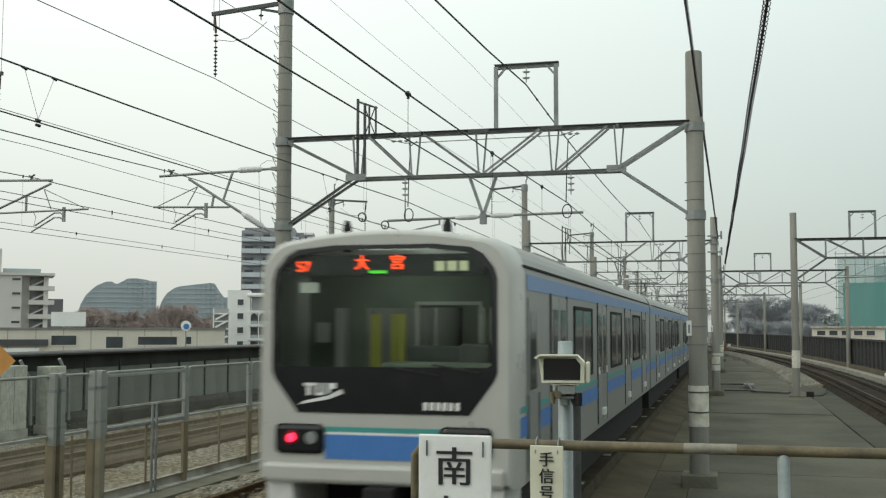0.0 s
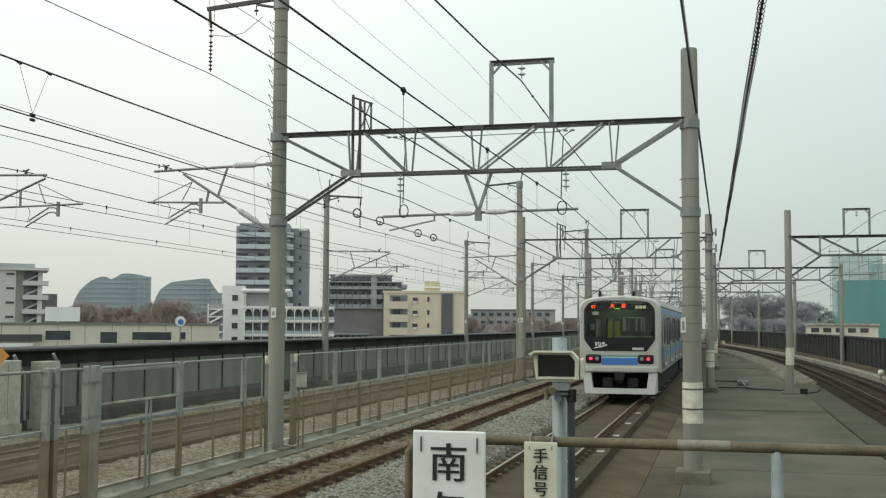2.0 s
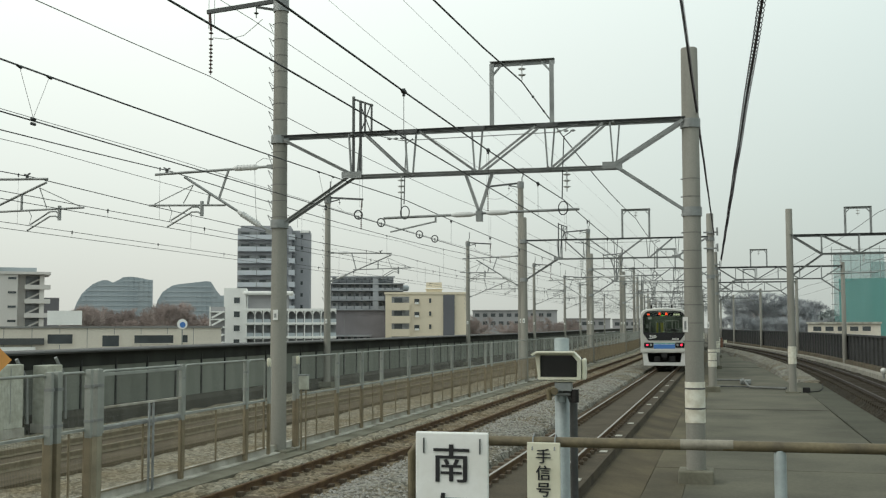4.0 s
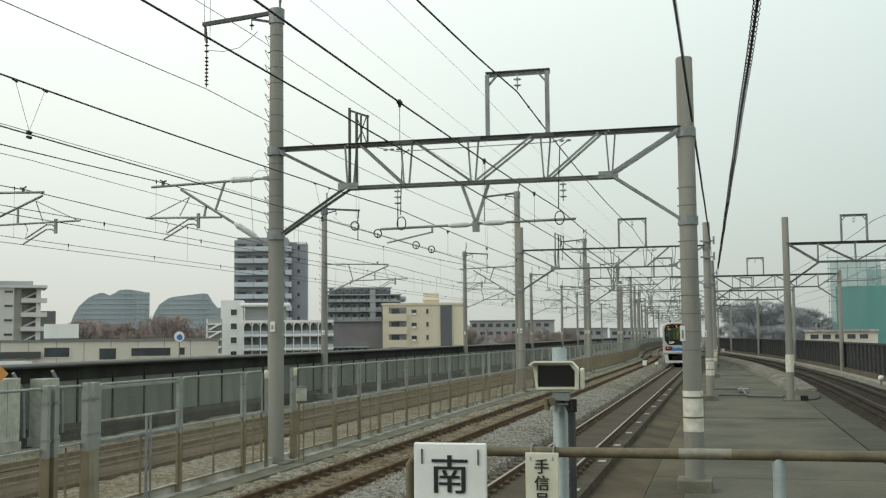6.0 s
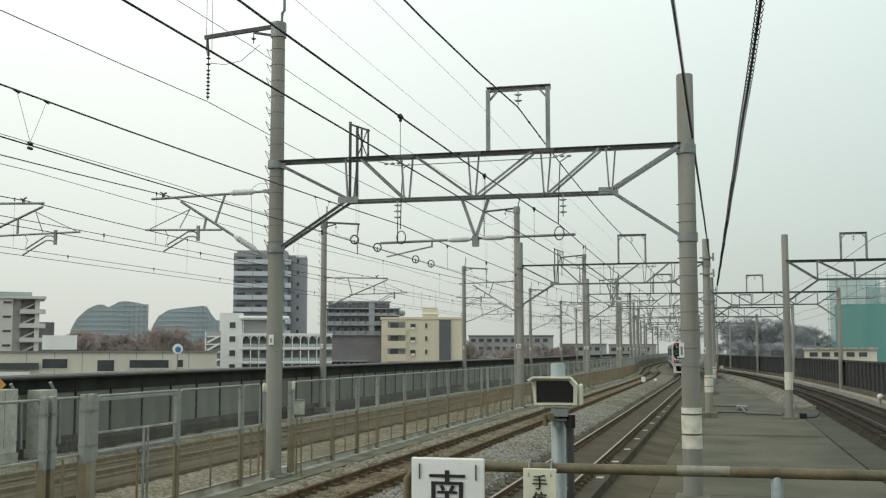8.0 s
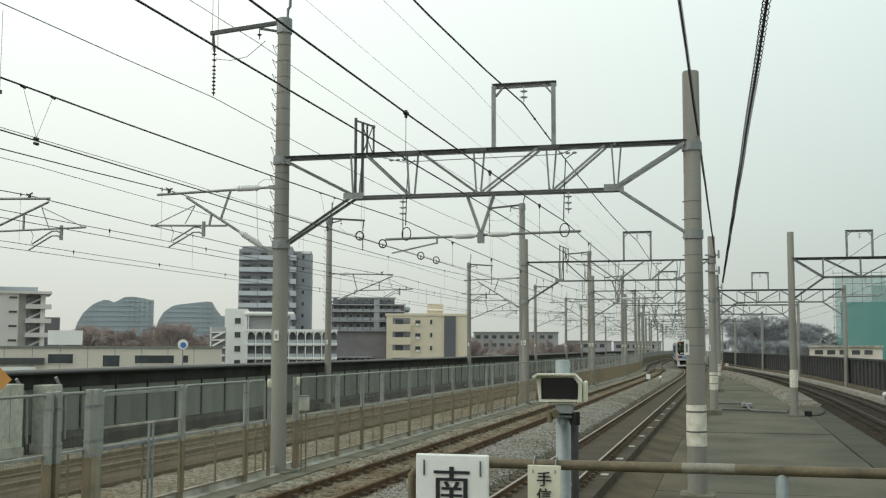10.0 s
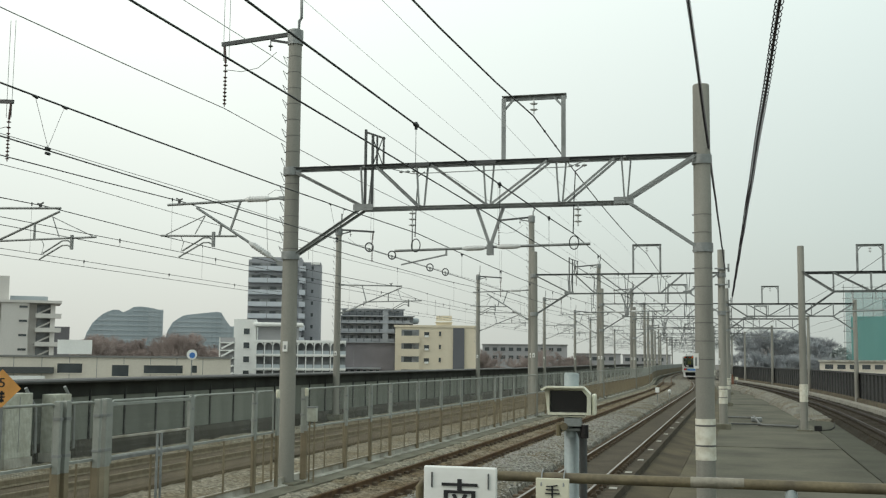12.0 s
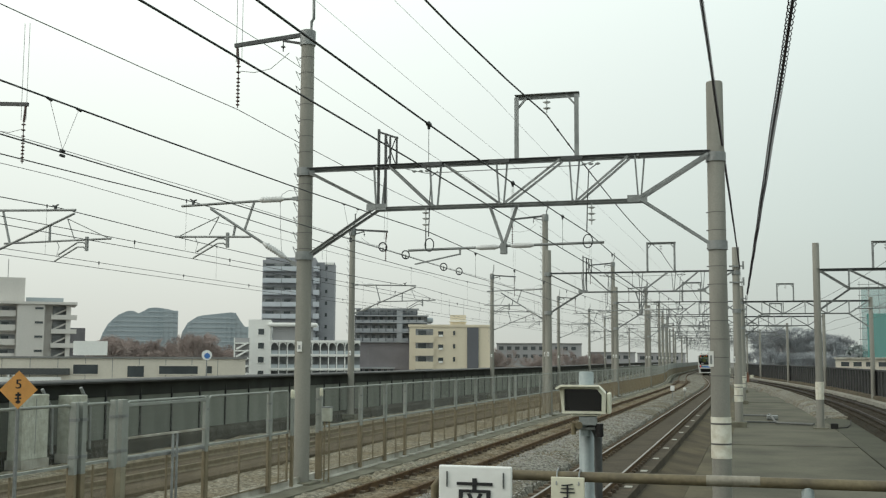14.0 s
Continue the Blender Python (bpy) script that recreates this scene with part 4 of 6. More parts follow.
# gantries over the outer track
def make_outer(y, xl, xr, post_l=True):
    g = thing("side_gantry", "grey steel truss gantry over the outer platform track", "gantry", group="side gantries")
    zt, zb = 6.72, 5.86
    if post_l:
        pole(g, xl, y, -0.45, 7.97, 0.17, 0.15, bands=False, plate=False)
        part("white_wrap", tube(bmesh.new(), [(xl, y, 0.85), (xl, y, 1.65)], 0.185, 18), M_WHITEBAND, g, "white warning wrap round the mast")
    pole(g, xr, y, -0.45, 7.0, 0.16, 0.14, bands=False, plate=False)
    for dy in (-0.14, 0.14):
        part("top_chord", angle_bar(bmesh.new(), (xl, y + dy, zt), (xr, y + dy, zt), 0.10), M_DARKSTEEL, g)
        part("bottom_chord", angle_bar(bmesh.new(), (xl + 1.4, y + dy, zb), (xr - 1.4, y + dy, zb), 0.075), M_STEEL, g)
        n = max(3, round((xr - xl - 2.8) / 1.4))
        for k in range(n + 1):
            x = xl + 1.4 + (xr - xl - 2.8) * k / n
            part("post", bar(bmesh.new(), (x, y + dy, zt), (x, y + dy, zb), 0.05), M_STEEL, g)
            if k < n:
                x2 = xl + 1.4 + (xr - xl - 2.8) * (k + 1) / n
                part("diagonal", angle_bar(bmesh.new(), (x, y + dy, zt if k % 2 == 0 else zb), (x2, y + dy, zb if k % 2 == 0 else zt), 0.055), M_STEEL, g)
        part("knee_brace", angle_bar(bmesh.new(), (xl + 0.1, y, 4.9), (xl + 1.45, y + dy, zb), 0.08), M_STEEL, g)
        part("knee_brace", angle_bar(bmesh.new(), (xr - 0.1, y, 4.9), (xr - 1.45, y + dy, zb), 0.08), M_STEEL, g)
        part("end_diagonal", angle_bar(bmesh.new(), (xl + 0.1, y + dy, zt), (xl + 1.4, y + dy, zb), 0.08), M_STEEL, g)
        part("end_diagonal", angle_bar(bmesh.new(), (xr - 0.1, y + dy, zt), (xr - 1.4, y + dy, zb), 0.08), M_STEEL, g)
    portal_frame(g, xl + 2.45, xl + 3.55, y, zt, 7.95)
    for x in (xl + 2.2, xl + 3.2):
        part("insulator", insulator(bmesh.new(), x, y, zb, 0.45, 3, 0.06), M_PORCELAIN, g, "white porcelain insulator")
    part("registration_arm", tube(bmesh.new(), [(xl + 1.6, y, 4.95), (xl + 3.8, y, 5.0)], 0.028, 8), M_STEEL, g)
    return g


make_outer(53.0, 2.95, 10.6)
for y in ROWS_Y[2:]:
    make_outer(y, -0.6 + bend(y), mid_u(y) + 2.5, post_l=False)

# ---- overhead wires ----


def wire(name, label, pts, radius, material=M_WIRE, sag=0.0, n=8, first=None, group="overhead wires", sides=5, clip_at=()):
    """A wire hung from support to support; clips are dark beads on it."""
    path = []
    r = radius * 0.72
    for i, (a, b) in enumerate(zip(pts, pts[1:])):
        a, b = Vector(a), Vector(b)
        drop = first if first is not None and i == 0 else sag
        for k in range(n):
            t = k / n
            p = a.lerp(b, t)
            p.z -= 4 * drop * t * (1 - t)
            path.append(p)
    path.append(Vector(pts[-1]))
    ob = tagged(part(name, tube(bmesh.new(), path, r, sides), material), label, "wire", group)
    for q in clip_at:
        part("clip", tube(bmesh.new(), [(q[0], q[1] - 0.09, q[2]), (q[0], q[1] - 0.03, q[2]), (q[0], q[1] + 0.03, q[2]), (q[0], q[1] + 0.09, q[2])], [0.01, 0.026, 0.026, 0.01], 8), M_WIRE, ob)
    return ob


ALL_Y = [-8.0] + ROWS_Y


def along(x, z, zig=0.0, ys=ALL_Y):
    return [(x + bend(y) + (zig if k % 2 else -zig), y, z) for k, y in enumerate(ys)]


def sagging(z, y, sag, ys=ALL_Y):
    for a, b in zip(ys, ys[1:]):
        if a <= y <= b:
            t = (y - a) / (b - a)
            return z - 4 * sag * t * (1 - t)
    return z


def droppers(name, label, x, zu, zl, sag, ys, r=0.0032):
    bm = bmesh.new()
    for y in ys:
        a = sagging(zu, y, sag)
        tube(bm, [(x + bend(y), y, a), (x + bend(y), y, zl)], r, 4)
        tube(bm, [(x + bend(y), y, a - 0.05), (x + bend(y), y, a + 0.03)], [0.016, 0.016], 6)
    return tagged(part(name, bm, M_WIRE), label, "wire", kind="stuff")


wire("feeder_wire", "thick black feeder wire hung from the portal frames", along(-4.03, 7.72), 0.022, sag=0.22, first=0.5, clip_at=[(-4.03, yy, sagging(7.72, yy, 0.22)) for yy in (23.9, 25.4)])
N_Y = [10.8, 15.0, 19.25] + [26.5 + 4.7 * k for k in range(48)]
for x, z, slack, low, ys in ((-3.17, 5.20, 0.18, 4.55, N_Y), (-6.55, 5.29, 0.17, 4.63, [y for y in N_Y if y > 21])):
    wire("messenger_wire", "dark messenger wire over a platform track", along(x, z), 0.014, sag=0.12, first=slack, clip_at=[(x, yy, sagging(z, yy, slack)) for yy in ys[:3]])
    wire("contact_wire", "thin contact wire over a platform track", along(x, low), 0.011)
    droppers("dropper_wire", "thin dropper wires under the messenger", x, z, low, slack, ys)
for x in (-12.1, -15.7):
    wire("messenger_wire", "dark messenger wire over a high-speed track", along(x, 6.12), 0.016, sag=0.16)
    wire("auxiliary_wire", "thin auxiliary wire over a high-speed track", along(x, 4.97), 0.010, sag=0.01)
    wire("contact_wire", "thin contact wire over a high-speed track", along(x, 4.83), 0.010)
    droppers("dropper_wire", "thin dropper wires under the messenger", x, 6.12, 4.97, 0.16, [5 + 8.5 * k for k in range(28)])
    droppers("dropper_wire", "short dropper wires above the contact wire", x, 4.97, 4.83, 0.01, [7 + 4.3 * k for k in range(52)])
wire("auxiliary_wire", "thin grey wire above the high-speed messenger", along(-12.1, 6.42), 0.010, M_THINWIRE, sag=0.05)
wire("auxiliary_wire", "thin dark wire above the far messenger", along(-15.7, 6.85), 0.011, sag=0.12)
wire("protective_wire", "grey protective wire under the long insulators", along(-11.15, 8.24), 0.013, M_WIRE, sag=0.2)
wire("ground_wire", "thin grey wire along the mast tops", along(-10.1, 9.45), 0.011, M_THINWIRE, sag=0.1)
wire("ground_wire", "thin grey wire along the mast tops", along(-9.35, 10.7), 0.007, M_THINWIRE, sag=0.1)
wire("ground_wire", "very thin pale wire high over the tracks", along(-5.2, 8.2), 0.005, M_THINWIRE, sag=0.1)
U_Y = [-8.0, 26.0] + ROWS_Y[1:]
wire("messenger_wire", "dark messenger wire over the outer track", [(mid_u(y) + 0.2, y, 5.4) for y in U_Y], 0.014, sag=0.15)
wire("contact_wire", "thin contact wire over the outer track", [(mid_u(y) + 0.2, y, 4.8) for y in U_Y], 0.009)
wire("feeder_wire", "black feeder wire over the outer track", [(mid_u(y) + 0.8 if y > 30 else mid_u(y) + 2.6, y, 7.7) for y in U_Y], 0.018, sag=0.1)
# V-shaped hanger between messenger and contact wire of the middle track
for ya, yb, yc in ((9.15, 9.64, 9.39), (17.25, 17.94, 17.6)):
    bm = bmesh.new()
    for y in (ya, yb):
        z = sagging(5.29, y, 0.17)
        tube(bm, [(-6.55, y, z), (-6.55, yc, 4.66)], 0.0028, 4)
        tube(bm, [(-6.55, y - 0.035, z), (-6.55, y + 0.035, z - 0.01)], 0.014, 7)
    for z in (4.60, 4.65):
        tube(bm, [(-6.55, yc - 0.03, z), (-6.55, yc + 0.03, z)], 0.016, 8)
    tagged(part("wire_hanger", bm, M_WIRE), "thin V-shaped hanger between two overhead wires", "hanger", "wire hangers")
# coiled loops of slack wire on the messenger of the nearer high-speed track
slack = thing("slack_loops", "round slack loops of black wire on the overhead line", "wire loops")
for y, z in ((35.7, 6.26), (38.3, 6.23), (43.5, 6.21), (46.0, 6.22)):
    lp = part("loop", ring(bmesh.new(), (-12.1, y, z + 0.16), (0.8, 0.5, 0), (0, 0, 1), 0.15, 0.024), M_WIRE, slack)
    part("loop_clamp", bar(bmesh.new(), (-12.1, y, z), (-12.1, y, sagging(6.42, y, 0.05) + 0.02), 0.03), M_WIRE, lp)

# two cables wrapped in spiral hangers that run out from the station roof
for x0, x1, z, r, pitch, coil in ((-0.50, -0.42, 6.85, 0.012, 0.13, 0.022), (0.60, -0.10, 5.67, 0.015, 0.17, 0.036)):
    pts = []
    for k in range(60):
        y = -6 + 58 * k / 59
        t = k / 59
        pts.append((x0 + (x1 - x0) * t, y, z + 0.02 * math.sin(y * 0.9)))
    ob = tagged(part("spiral_cable", tube(bmesh.new(), pts, r, 6), M_CABLE), "black cable wrapped in a spiral hanger wire", "cable", "spiral cables")
    bm = bmesh.new()
    sp = []
    for k in range(int(50 / pitch * 8)):
        y = 3 + k * pitch / 8
        t = (y + 6) / 58
        a = k * math.tau / 8
        sp.append((x0 + (x1 - x0) * t + coil * math.cos(a), y, z + 0.02 * math.sin(y * 0.9) + coil * math.sin(a) * 1.2 + 0.012))
    part("spiral_hanger", tube(bm, sp, 0.006, 4), M_CABLE, ob)
    wire("hung_cable", "thin black cable running on from mast to mast", [(x1, 52, z), (-0.3 + bend(81), 81, 5.6), (-0.3 + bend(137), 137, 5.5)], 0.014, M_CABLE, 0.15)

# ---- platform end: railing, signs, hooded lamp box ----
railing = thing("platform_railing", "tarnished steel pipe railing across the platform end", "railing")
part("top_pipe", tube(bmesh.new(), [(-1.14, 4.0, 1.1), (-1.14, 4.0, 2.14), (-1.11, 4.0, 2.175), (-1.06, 4.0, 2.19), (2.9, 4.0, 2.197)], 0.0185, 12), M_RUSTPIPE, railing)
part("pipe_sleeve", tube(bmesh.new(), [(-0.16, 4.0, 2.192), (0.02, 4.0, 2.193)], 0.0192, 12), mat("worn_pipe", (0.27, 0.25, 0.20), 0.5, 0.3, var=0.4, scale=14), railing, "worn pale stretch of the pipe")
part("lower_pipe", tube(bmesh.new(), [(-1.12, 4.0, 1.6), (2.9, 4.0, 1.6)], 0.016, 10), M_RUSTPIPE, railing)
for x in (0.175, 1.5, 2.85):
    part("railing_post", tube(bmesh.new(), [(x, 4.0, 1.1), (x, 4.0, 2.165), (x, 4.0, 2.18)], [0.021, 0.021, 0.014], 10), M_GREYPIPE, railing, "grey-green painted post")

sign = thing("station_sign", "white enamel station name sign tied to the railing", "sign")
bm = boxes((-1.116, -0.842, 3.955, 3.972, 1.42, 2.222), bevel=0.006)
part("plate", bm, M_WHITE, sign)
for k, ch in enumerate("南与野"):
    writing("lettering", ch, 0.148, M_INK, sign, pose(-0.979, 3.952, 2.098 - 0.172 * k))
for x in (-1.083, -0.872):
    part("tie", boxes((x - 0.002, x + 0.002, 3.948, 3.955, 2.145, 2.20)), M_DARKSTEEL, sign)

sign = thing("notice_sign", "narrow cream sign with black writing hung from the railing", "sign")
part("plate", boxes((-0.700, -0.580, 3.958, 3.968, 1.55, 2.192), bevel=0.003), M_CREAMSIGN, sign)
for k, ch in enumerate("手信号現"):
    writing("lettering", ch, 0.056, M_INK, sign, pose(-0.640, 3.955, 2.140 - 0.059 * k))
for x in (-0.68, -0.60):
    part("hook", tube(bmesh.new(), [(x, 3.955, 2.165), (x, 3.972, 2.205), (x, 4.0, 2.218), (x, 4.03, 2.19)], 0.003, 5), M_STEEL, sign)

lamp = thing("hooded_monitor", "cream hooded monitor box with a dark screen on a grey post", "monitor")
lamp.matrix_world = pose(-0.811, 5.5, 2.407, 0, 0, 5) @ Matrix.Scale(0.94, 4)
part("post", tube(bmesh.new(), [(0.01, 0.17, -2.9), (0.01, 0.17, 0.145), (0.01, 0.17, 0.15)], [0.04, 0.04, 0.03], 16), M_GREYPIPE, lamp)
part("conduit", tube(bmesh.new(), [(0.085, 0.10, -2.9), (0.075, 0.10, -0.2), (0.06, 0.07, -0.15), (0.03, 0.05, -0.13)], 0.021, 10), M_DARKSTEEL, lamp)
FRONT = [(-0.122, 0.068), (-0.105, 0.074), (0.085, 0.074), (0.122, 0.035), (0.120, -0.068), (-0.105, -0.068)]
OPENING = [(-0.096, 0.058), (-0.09, 0.060), (0.075, 0.060), (0.101, 0.028), (0.099, -0.056), (-0.096, -0.056)]
part("front_frame", framed(FRONT, OPENING, -0.02, 0.03), M_CREAMSIGN, lamp)
part("case", framed(FRONT, [(x * 0.93, z * 0.9) for x, z in FRONT], 0.03, 0.17), M_CREAMSIGN, lamp)
part("screen", prism([(x * 1.02, z * 1.02) for x, z in OPENING], 0.03, 0.04), M_BLACKPLASTIC, lamp, "dark brown glossy screen")
part("hood_lip", prism([(-0.138, 0.066), (-0.112, 0.082), (0.088, 0.082), (0.094, 0.074), (-0.106, 0.074), (-0.128, 0.058)], -0.11, -0.02), M_CREAMSIGN, lamp)
part("side_case", boxes((0.124, 0.146, 0.0, 0.16, -0.07, 0.04), bevel=0.008), M_CREAMSIGN, lamp)
part("side_strap", boxes((0.121, 0.126, 0.03, 0.05, -0.06, 0.05)), M_DARKSTEEL, lamp)
part("mount", tube(bmesh.new(), [(0.01, 0.08, -0.19), (0.01, 0.08, -0.07)], 0.026, 10), M_GREYPIPE, lamp)
part("mount_clamp", boxes((-0.055, 0.09, 0.03, 0.14, -0.155, -0.14), (-0.02, 0.07, 0.0, 0.12, -0.13, -0.085), bevel=0.004), M_STEEL, lamp)
part("base_tray", boxes((-0.06, 0.09, 0.0, 0.14, -0.082, -0.072), bevel=0.003), M_CREAMSIGN, lamp)
part("bolt", tube(bmesh.new(), [(-0.05, 0.02, -0.18), (-0.05, 0.02, -0.12)], 0.014, 6), M_RUSTPIPE, lamp)
part("bolt", tube(bmesh.new(), [(0.085, 0.02, -0.19), (0.085, 0.02, -0.12)], 0.022, 6), M_BLACKPLASTIC, lamp)
part("bracket_knob", tube(bmesh.new(), [(-0.02, -0.01, -0.13), (-0.02, 0.05, -0.13)], 0.02, 10), M_RUSTPIPE, lamp)

# ---- the departing train: ten cars ----
M_STAINLESS = mat("brushed_stainless", (0.30, 0.30, 0.285), 0.42, 0.35, var=0.10, scale=2, bump=0.03, fine=90)
M_FRP = mat("silver_grey_front", (0.50, 0.50, 0.465), 0.3, 0.15, var=0.06, scale=2, bump=0)
M_SKIRT = mat("white_skirt", (0.62, 0.62, 0.60), 0.5, var=0.1, bump=0)
M_BLACKMASK = mat("black_front_panel", (0.012, 0.013, 0.015), 0.15, var=0.1, bump=0)
M_BLUE = mat("blue_band", (0.06, 0.19, 0.50), 0.4, var=0.06, bump=0)
M_PALEBLUE = mat("pale_blue_band", (0.13, 0.25, 0.48), 0.4, var=0.08, bump=0)
M_TEAL = mat("teal_band", (0.06, 0.30, 0.28), 0.4, var=0.06, bump=0)
M_ROOF = mat("grey_train_roof", (0.36, 0.36, 0.34), 0.8, var=0.15, scale=3)
M_SIDEGLASS = mat("dark_train_glass", (0.035, 0.045, 0.042), 0.06, var=0.1, bump=0)
M_SIDEGLASS.node_tree.nodes["Principled BSDF"].inputs["Specular IOR Level"].default_value = 0.3
# dark red that stands in for the halo of the tail lamp's glow
M_REDHALO = mat("deep_red_lens", (0.30, 0.008, 0.02), 0.2, var=0.1, bump=0)
M_UNDER = mat("black_underframe", (0.03, 0.03, 0.03), 0.8, var=0.3)
M_CABGLASS = clear_glass("tinted_cab_glass", (0.72, 0.78, 0.73))
M_RED = glow("red_tail_lamp", (1.0, 0.02, 0.06), 4.0)
M_LED = glow("orange_led_letters", (1.0, 0.07, 0.012), 3.2)
M_LEDGREEN = glow("green_led", (0.1, 0.8, 0.05), 1.0)
M_LEDPALE = glow("pale_sign_letters", (0.75, 0.8, 0.5), 0.5)
M_CABWALL = mat("cab_partition", (0.17, 0.205, 0.155), 0.6, var=0.25, scale=1.5)
# glow for strips added to brighten the closed hull's dark interior
M_FILLGLOW = glow("saloon_light_tube", (0.9, 1.0, 0.9), 2.4)
M_YELLOW = mat("yellow_green_pole", (0.50, 0.46, 0.08), 0.5, var=0.1, bump=0)
W = 1.4


def outline(s=1.0, dz=0.0):
    """Half-round car section, from one sill over the roof to the other."""
    pts = [(-W, 0.98), (-W, 3.18)]
    for k in range(1, 7):
        a = k / 6 * math.pi / 2
        pts.append((-W + 0.36 * (1 - math.cos(a)), 3.18 + 0.385 * math.sin(a)))
    pts += [(-0.75, 3.615), (-0.35, 3.655), (0.0, 3.665)]
    full = pts + [(-x, z) for x, z in pts[-2::-1]]
    return [(x * s, 2.25 + (z - 2.25) * s + dz) for x, z in full]


def shell(sections):
    bm = bmesh.new()
    rings_ = [[bm.verts.new((x, y, z)) for x, z in sec] for y, sec in sections]
    for r0, r1 in zip(rings_, rings_[1:]):
        for k in range(len(r0) - 1):
            bm.faces.new((r0[k], r1[k], r1[k + 1], r0[k + 1])).smooth = False
        bm.faces.new((r0[-1], r1[-1], r1[0], r0[0]))
    return bm, rings_


DOORS = (3.0, 7.94, 12.88, 17.4)


def car_sides(car, last):
    for s in (-1, 1):
        x = s * W
        for y in DOORS:
            bm = bmesh.new()
            box(bm, min(x + s * 0.003, x + s * 0.012), max(x + s * 0.003, x + s * 0.012), y - 0.65, y - 0.012, 1.05, 3.0)
            box(bm, min(x + s * 0.003, x + s * 0.012), max(x + s * 0.003, x + s * 0.012), y + 0.012, y + 0.65, 1.05, 3.0)
            d = part("door", bm, M_STAINLESS, car)
            for a, b in ((y - 0.52, y - 0.12), (y + 0.12, y + 0.52)):
                part("door_glass", boxes((min(x + s * 0.003, x + s * 0.018), max(x + s * 0.003, x + s * 0.018), a, b, 1.85, 2.85)), M_SIDEGLASS, d)
            for q in (-0.70, 0.66):
                part("gap", boxes((min(x + s * 0.003, x + s * 0.016), max(x + s * 0.003, x + s * 0.016), y + q, y + q + 0.04, 1.05, 3.04)), M_UNDER, d, "dark door edge")
            for q in (-0.60, 0.52):
                part("handle_plate", boxes((min(x + s * 0.003, x + s * 0.03), max(x + s * 0.003, x + s * 0.03), y + q, y + q + 0.08, 1.86, 1.98)), M_WHITE, d, "bright handle plate")
            part("sill_plate", boxes((min(x + s * 0.003, x + s * 0.06), max(x + s * 0.003, x + s * 0.06), y - 0.16, y + 0.16, 1.17, 1.28)), M_WHITE, d, "bright step plate")
        for a, b in ((4.45, 6.45), (9.4, 11.4), (14.2, 16.1)):
            w = part("side_window", boxes((min(x + s * 0.003, x + s * 0.010), max(x + s * 0.003, x + s * 0.010), a, b, 1.95, 2.88)), M_SIDEGLASS, car)
            xa, xb = min(x + s * 0.003, x + s * 0.022), max(x + s * 0.003, x + s * 0.022)
            part("window_frame", boxes((xa, xb, a - 0.05, a, 1.9, 2.93), (xa, xb, b, b + 0.05, 1.9, 2.93), (xa, xb, a, b, 1.9, 1.95), (xa, xb, a, b, 2.88, 2.93)), M_UNDER, w, "dark rubber window frame")
            part("window_bar", boxes((min(x + s * 0.003, x + s * 0.02), max(x + s * 0.003, x + s * 0.02), (a + b) / 2 - 0.04, (a + b) / 2 + 0.04, 1.95, 2.88)), M_STAINLESS, w)
        part("lower_band", boxes((min(x + s * 0.003, x + s * 0.008), max(x + s * 0.003, x + s * 0.008), 0.3 if last else 0.02, 19.5, 1.48, 1.69)), M_BLUE, car, "blue band")
        part("teal_band", boxes((min(x + s * 0.003, x + s * 0.008), max(x + s * 0.003, x + s * 0.008), 0.3 if last else 0.02, 19.5, 1.73, 1.80)), M_TEAL, car, "teal band")
        part("upper_band", boxes((min(x + s * 0.003, x + s * 0.008), max(x + s * 0.003, x + s * 0.008), 0.7 if last else 0.02, 19.5, 3.03, 3.20)), M_PALEBLUE, car, "blue band under the roof")
        part("gutter", boxes((min(x * 0.99, x * 0.99 + s * 0.025), max(x * 0.99, x * 0.99 + s * 0.025), 0.5, 19.5, 3.265, 3.29)), M_UNDER, car)
    part("underframe", boxes((-1.25, 1.25, 1.2, 18.8, 0.35, 0.98)), M_UNDER, car)
    for y in (3.2, 16.4):
        for dy in (-1.05, 1.05):
            wbm = bmesh.new()
            for s in (-0.53, 0.53):
                tube(wbm, [(s - 0.065, y + dy, 0.43), (s + 0.065, y + dy, 0.43)], 0.43, 18, smooth=False)
            part("wheelset", wbm, M_RAIL, car)
    for y in (6.5, 14.5):
        r = part("roof_cooler", boxes((-0.8, 0.8, y - 1.5, y + 1.5, 3.50, 3.74), bevel=0.06), M_ROOF, car)


def make_car(last):
    car = thing("rail_car", "stainless commuter rail car with blue and teal bands", "train car", group="train cars")
    if last:
        secs = [(0.4, outline()), (19.5, outline())]
    else:
        secs = [(0.0, outline()), (19.5, outline())]
    bm, rg = shell(secs)
    if not last:
        bm.faces.new(rg[0])
    bm.faces.new(rg[-1])
    bmesh.ops.recalc_face_normals(bm, faces=bm.faces)
    body = part("body", bm, M_STAINLESS, car)
    car_sides(car, last)
    return car, rg


car, _ = make_car(True)
car["label"] = "tail car of a stainless train, black front, red lamps"
MASK = [(-0.93, 1.73), (0.93, 1.73), (1.19, 2.08), (1.225, 2.16), (1.225, 3.12), (1.19, 3.24), (1.08, 3.38), (0.95, 3.45), (0.55, 3.49), (-0.55, 3.49), (-0.95, 3.45), (-1.08, 3.38), (-1.19, 3.24), (-1.225, 3.12), (-1.225, 2.16), (-1.19, 2.08)]
